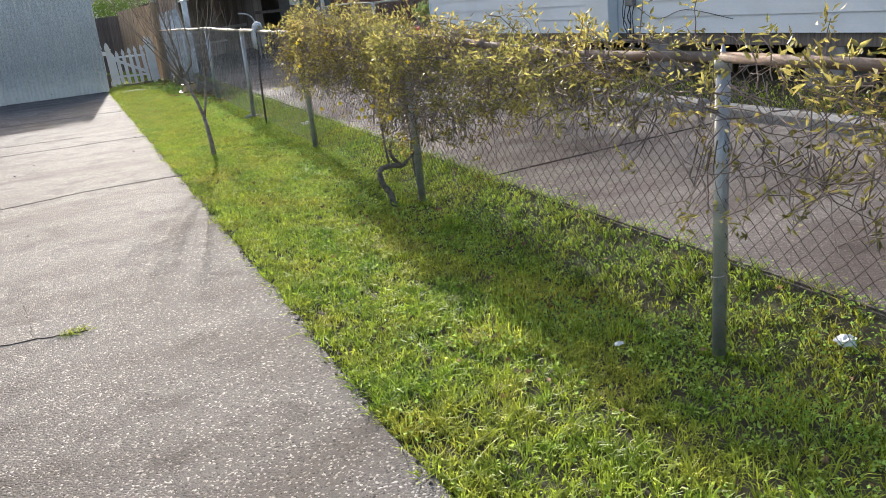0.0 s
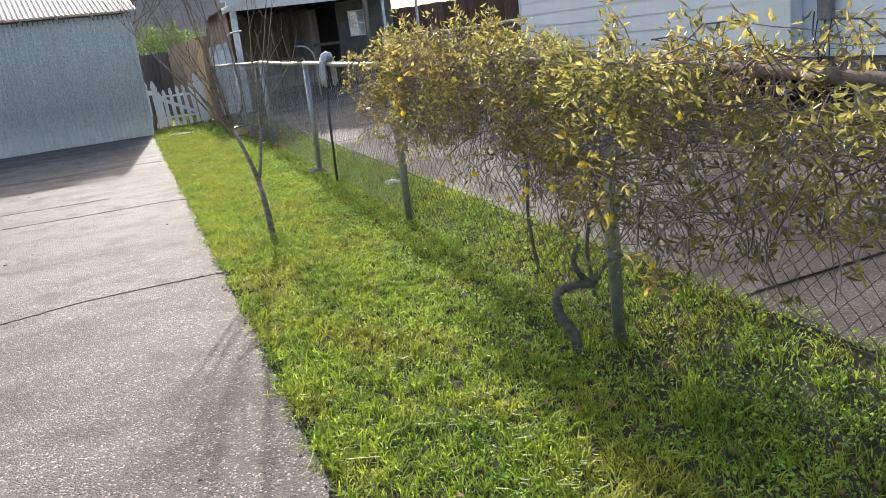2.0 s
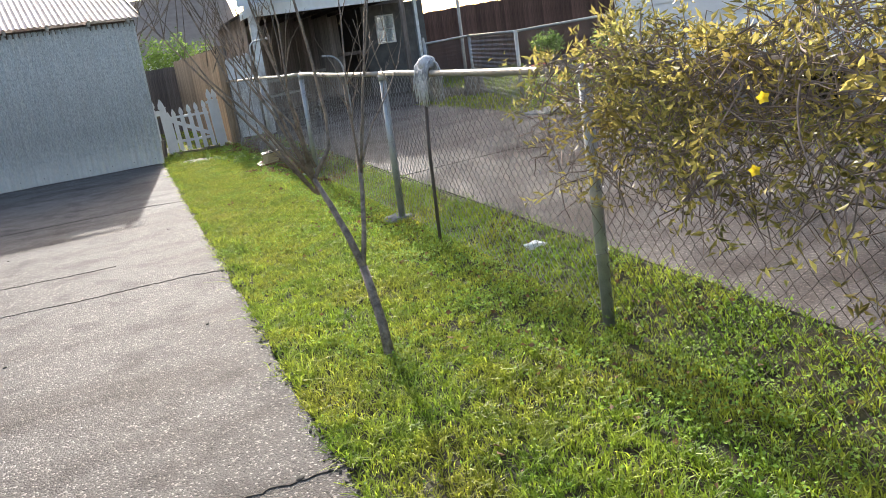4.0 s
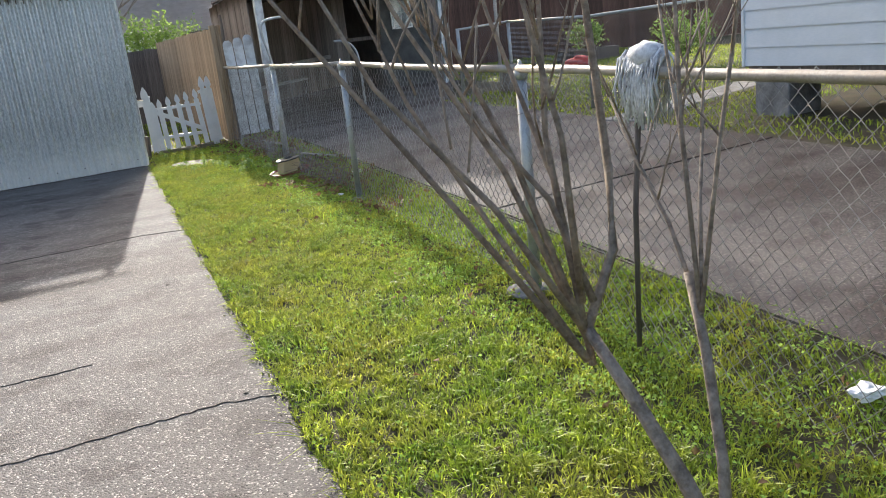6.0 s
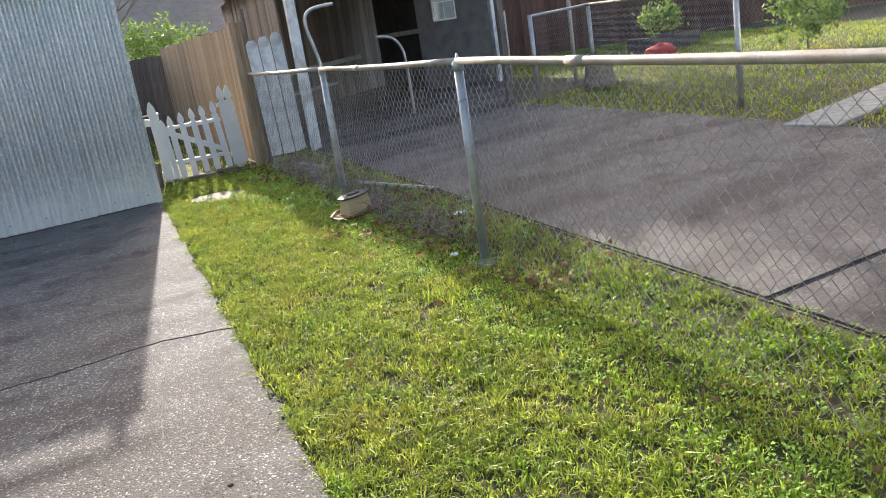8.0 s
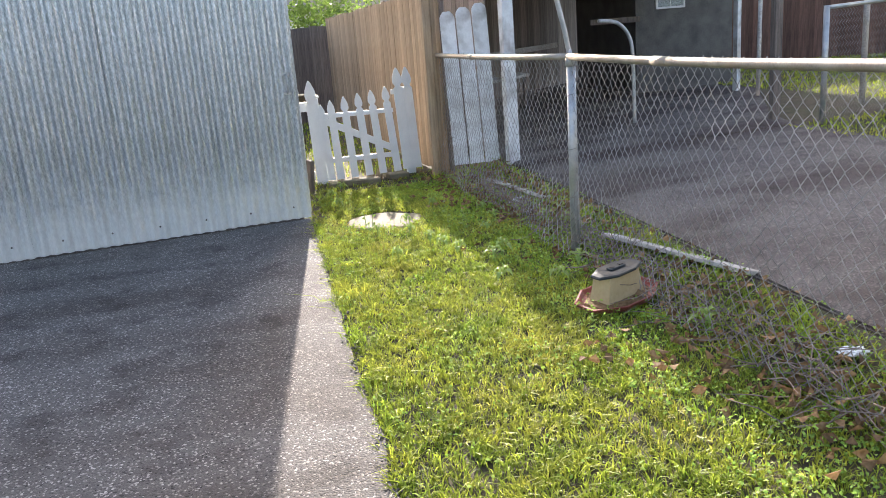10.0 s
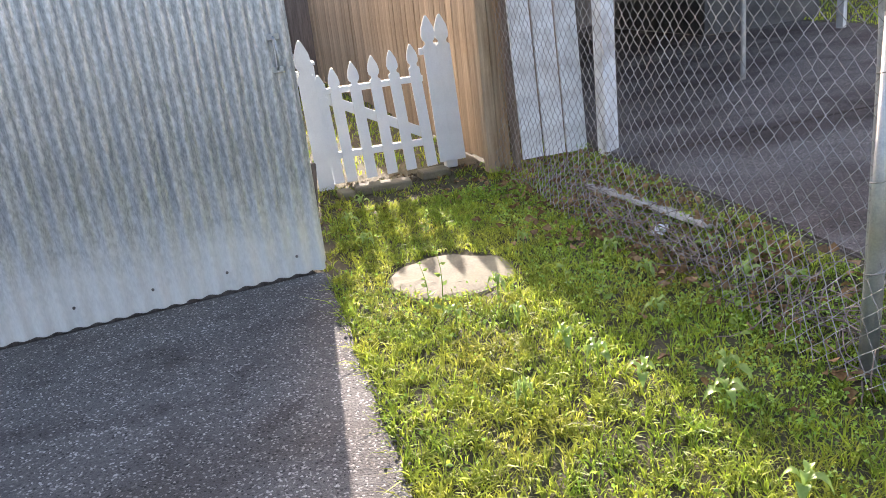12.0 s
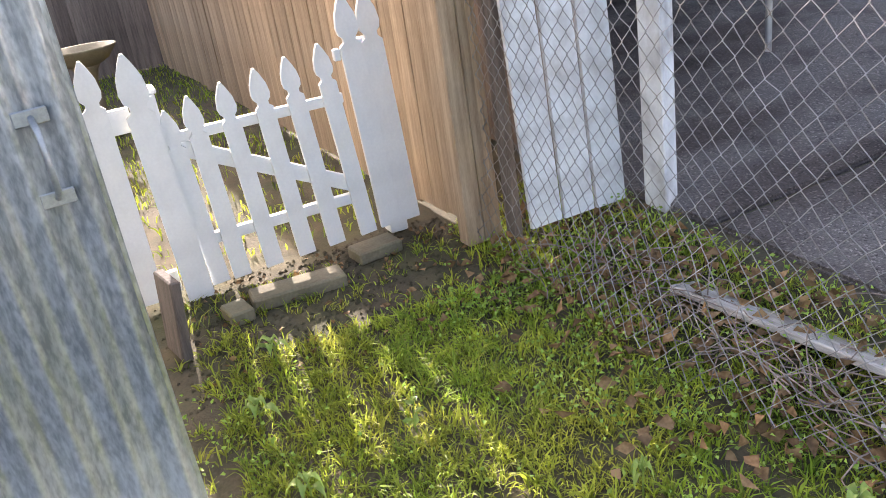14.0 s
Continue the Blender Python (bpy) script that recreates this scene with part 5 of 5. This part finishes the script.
def stalk_weed(x, y, h, seed):
    """A thin upright stalk with a few alternate leaves and a small seed head."""
    r = np.random.default_rng(seed)
    w = thing("stalk_weed", "thin upright weed stalk with a few small leaves", "weed", "stalk weeds")
    pts = [Vector((x + 0.02 * math.sin(3 * t + seed) * t, y + 0.015 * t, -0.02 + (h + 0.02) * t)) for t in [k / 6 for k in range(7)]]
    tubes("stem", [(pts, [0.003 - 0.0003 * k for k in range(7)])], M_WEED, w, sides=5)
    for k in range(1, 6):
        a = 2.3 * k + seed
        c = np.array([pts[k]] * 2)
        d = np.array([[math.cos(a), math.sin(a), 0.35], [math.cos(a + 0.6), math.sin(a + 0.6), 0.2]])
        leaves("leaf", c, d, np.full(2, 0.055 - 0.005 * k), np.full(2, 0.024 - 0.002 * k), M_WEED, w, rng=r)
    leaves("seed_head", np.array([pts[6]] * 9), r.normal(size=(9, 3)) + np.array([0, 0, 0.6]), np.full(9, 0.014), np.full(9, 0.008), M_CLOVER, w, rng=r)


for i, (x, y, h) in enumerate(((0.40, 16.72, 0.27), (0.36, 16.83, 0.2), (0.98, 16.75, 0.2), (1.32, 15.95, 0.22), (1.05, 16.5, 0.16), (0.62, 17.9, 0.12), (1.5, 14.6, 0.2))):
    stalk_weed(x, y, h, i)

# ---- grass, clover and dead leaves ----
rng = np.random.default_rng(5)


def bumps(x, y, s, o=0.0):
    return (np.sin(x * s * 1.3 + 1.7 + o) * np.cos(y * s * 0.9 + o) + np.sin(x * s * 2.9 + y * s * 2.1 + o * 2) * 0.6 + np.cos(x * s * 0.7 - y * s * 1.6) * 0.5) / 2.1


def blades(name, x, y, h, w, label, mat=M_GRASS, lean=0.45, fan=None):
    """Bent blades; fan: the direction in which each leans, or any."""
    n = len(x)
    z = rise_np(x, y) - 0.025
    la = rng.uniform(0, 2 * np.pi, n) if fan is None else fan + rng.normal(0, 0.35, n)
    a = la + np.pi / 2 + rng.normal(0, 0.7, n)
    side = np.stack([np.cos(a), np.sin(a), rng.normal(0, 0.25, n)], 1) * w[:, None] * 0.5
    ln = np.abs(rng.normal(0, lean, n)) * h if fan is None else rng.uniform(0.25, 1.5, n) * lean * h
    tilt = np.stack([np.cos(la) * ln, np.sin(la) * ln, np.zeros(n)], 1)
    base = np.stack([x, y, z], 1)
    hz = np.zeros((n, 3))
    hz[:, 2] = h
    mid = base + hz * 0.6 + tilt * 0.35
    tip = base + hz * rng.uniform(0.65, 1.0, (n, 1)) + tilt * 1.1
    v = np.stack([base - side * 0.8, base + side * 0.8, mid - side, mid + side, tip], 1).reshape(-1, 3)
    i = np.arange(n)[:, None] * 5
    f = np.concatenate([i + np.array([[0, 1, 3]]), i + np.array([[0, 3, 2]]), i + np.array([[2, 3, 4]])], 0)
    ob = tri_mesh(name, v, f, mat)
    return tagged(ob, label, "grass", kind="stuff")


def scatter(n, x0, x1, y0, y1, keep):
    x, y = rng.uniform(x0, x1, n), rng.uniform(y0, y1, n)
    k = rng.random(n) < keep(x, y)
    return x[k], y[k]


def lawn_keep(x, y):
    k = 0.66 + 0.18 * bumps(x, y, 5) + 0.30 * bumps(x, y, 17, 3)
    k *= np.where(np.hypot(x - 1.3, (y - 2.75) * 0.7) < 0.22 + 0.08 * bumps(x, y, 9), 0.45, 1)
    k *= np.where(x > 1.05, 0.7, 1)
    k *= np.where((y > 18.65) & (x < 1.4), 0.16 + 0.2 * bumps(x, y, 8), 1)
    k *= np.where((y > 17.5) & (x < 0.12), 0.12, 1)
    k *= np.where(np.hypot((x - 0.57), (y - 17.22)) < 0.31, 0.0, 1)
    k *= np.where((y < 5) & (x > 0.95) & (bumps(x, y, 3, 2) > 0.15), 0.75, 1)
    return k


cx, cy = scatter(90000, -0.02, 1.95, -2.2, 19.3, lawn_keep)
per = rng.integers(4, 11, len(cx))
x, y = np.repeat(cx, per), np.repeat(cy, per)
tall = np.repeat(rng.uniform(0.7, 1.35, len(cx)), per)
fan = rng.uniform(0, 2 * np.pi, len(x))
out = np.abs(rng.normal(0, 0.014, len(x)))
x, y = x + np.cos(fan) * out, y + np.sin(fan) * out
hh = rng.uniform(0.024, 0.047, len(x)) * tall * (1 + 0.25 * bumps(x, y, 2.2) + 0.3 * bumps(x, y, 19, 1))
ww = rng.uniform(0.0034, 0.0064, len(x))
yel = rng.random(len(x)) < np.clip((y - 7.5) / 6.0 + 0.25 * bumps(x, y, 1.5, 4), 0, 0.8) * np.where(x > 1.1, 0.25, 1) * np.where((y > 15.5) & (x > 0.75), 0.3, 1)
blades("lawn_grass", x[~yel], y[~yel], hh[~yel], ww[~yel], "bright green mown lawn grass strip beside the driveway", lean=0.95, fan=fan[~yel])
blades("yellowed_grass", x[yel], y[yel], hh[yel], ww[yel], "yellowed sunlit lawn grass toward the gate", M_SUNGRASS, lean=0.95, fan=fan[yel])
# longer tufts
tx, ty = [], []
for cx, cy in ((0.85, 0.55), (0.95, 0.8), (0.75, 0.4), (1.1, 1.0), (1.2, 0.3), (0.1, 3.2), (0.06, 6.2), (0.15, 9.4), (1.35, 2.3), (1.25, 3.0), (0.2, 14.0), (1.4, 18.8), (1.45, 18.4), (1.5, 18.0), (0.05, 15.2), (1.3, -0.6), (1.1, 12.0)):
    tx.append(rng.normal(cx, 0.06, 90))
    ty.append(rng.normal(cy, 0.08, 90))
x, y = np.concatenate(tx), np.concatenate(ty)
blades("grass_tuft", x, y, rng.uniform(0.05, 0.12, len(x)), rng.uniform(0.003, 0.006, len(x)), "longer uncut grass tufts in the lawn", lean=0.8)

# crumbs of soil along the edge of the concrete
n = 2600
x, y, r = rng.normal(0.0, 0.022, n), rng.uniform(-2.2, 17.3, n), rng.uniform(0.004, 0.013, n)
keep = bumps(y * 0 + 0.3, y, 4.5, 1) + rng.normal(0, 0.4, n) > 0.0
x, y, r = x[keep], y[keep], r[keep]
n = len(x)
tet = np.array([[1, 0, -0.4], [-0.5, 0.87, -0.4], [-0.5, -0.87, -0.4], [0, 0, 0.7]])
v = np.stack([x, y, r * 0.2], 1)[:, None] + tet[None] * r[:, None, None] * rng.uniform(0.6, 1.4, (n, 4, 3))
f = np.concatenate([np.arange(n)[:, None] * 4 + np.array([q]) for q in ((0, 1, 3), (1, 2, 3), (2, 0, 3), (0, 2, 1))], 0)
tagged(tri_mesh("soil_crumbs", v.reshape(-1, 3), f, M_CRACK), "dark crumbs of soil along the driveway edge", "soil", kind="stuff")
# ragged lawn edge over the concrete
y = rng.uniform(-2.2, 17.4, 15000)
y = y[bumps(y * 0 + 0.3, y, 6.5, 2) + rng.normal(0, 0.25, len(y)) > 0.05]
x = rng.normal(0.022, 0.022, len(y))
blades("grass_tuft", x, y, rng.uniform(0.03, 0.075, len(x)), rng.uniform(0.003, 0.006, len(x)), "ragged lawn edge tufts leaning over the concrete", lean=1.0)

x, y = rng.normal(-0.95, 0.035, 130), rng.normal(1.525, 0.012, 130)
blades("crack_weed", x, y, rng.uniform(0.035, 0.06, 130), rng.uniform(0.003, 0.006, 130), "small green weed tuft growing in a driveway crack", lean=1.1)


def ground_leaves(name, n, x0, x1, y0, y1, keep, zlo, zhi, size, mat, label, cat="weed", flat=0.7):
    x, y = scatter(n, x0, x1, y0, y1, keep)
    n = len(x)
    z = rise_np(x, y) + rng.uniform(zlo, zhi, n)
    d = rng.normal(size=(n, 3))
    d[:, 2] *= 1 - flat
    ob = leaves(name, np.stack([x, y, z], 1), d, rng.uniform(0.7, 1.4, n) * size, rng.uniform(0.6, 1.0, n) * size, mat, rng=rng)
    return tagged(ob, label, cat, kind="stuff")


ground_leaves("clover", 110000, -0.02, 1.97, -2.2, 19.2,
              lambda x, y: np.clip(0.03 + 0.35 * bumps(x, y, 2.6, 1) + 0.75 * (x > 1.0 + 0.12 * bumps(x, y, 4)) * (0.6 + 0.7 * bumps(x, y, 7, 2)), 0.03, 1) * np.where((y > 18.6) & (x < 1.35), 0.1, 1) * np.where(np.hypot(x - 0.57, y - 17.22) < 0.32, 0, 1),
              0.0, 0.05, 0.0155, M_CLOVER, "small leaved clover and weeds among the grass")
ground_leaves("dead_leaves", 4200, 0.9, 1.95, 11.5, 19.2, lambda x, y: np.clip(0.5 * bumps(x, y, 1.8, 3) + 0.55 * (x > 1.36) + 0.3 * (y > 16.2) * (x > 1.15) - 0.15 + 0.5 * (np.hypot(x - 1.6, (y - 12.95) * 0.7) < 0.28), 0.015, 1), 0.0, 0.05, 0.05, M_DRY,
              "dry brown fallen leaves along the fence", "leaves", 0.75)
ground_leaves("dead_leaves", 1500, 0.3, 1.9, -2, 11.5, lambda x, y: np.clip(0.1 + 0.5 * bumps(x, y, 1.8, 3) + 0.3 * (x > 1.0), 0, 1), 0.0, 0.03, 0.03, M_DRY,
              "dry fallen leaves under the vine", "leaves", 0.8)
x, y = scatter(95000, 4.3, 12, 0, 25, lambda x, y: np.where(((x < 4.8 + 0.0 * y) & (y > 9)) | ((y > 18.2) & (x < 6.65)) | ((x > 5.6) & (y < 11.8)), 0, 0.8))
blades("yard_grass", x, y, rng.uniform(0.03, 0.055, len(x)), rng.uniform(0.008, 0.014, len(x)), "neighbour's uneven sunlit lawn", M_GRASS, lean=1.0)
n = 1500
x, y, r = rng.uniform(0.02, 1.42, n), rng.uniform(18.45, 19.5, n), rng.uniform(0.004, 0.016, n)
v = np.stack([x, y, r * 0.2 - 0.03], 1)[:, None] + tet[None] * r[:, None, None] * rng.uniform(0.6, 1.4, (n, 4, 3))
f = np.concatenate([np.arange(n)[:, None] * 4 + np.array([q]) for q in ((0, 1, 3), (1, 2, 3), (2, 0, 3), (0, 2, 1))], 0)
tagged(tri_mesh("soil_crumbs", v.reshape(-1, 3), f, M_SOIL), "loose clods of bare earth before the gate", "soil", kind="stuff")
ground_leaves("dead_leaves", 260, 0.1, 1.4, 18.4, 19.4, lambda x, y: 0.6 + 0 * x, -0.025, 0.0, 0.03, M_DRY, "bits of dry leaf on the bare earth before the gate", "leaves", 0.85)
x, y = scatter(16000, -3, 1.4, 19.6, 26.4, lambda x, y: 0.6 + 0.4 * bumps(x, y, 3))
blades("back_yard_grass", x, y, rng.uniform(0.03, 0.08, len(x)), rng.uniform(0.006, 0.012, len(x)), "patchy back yard grass behind the gate", lean=0.6)
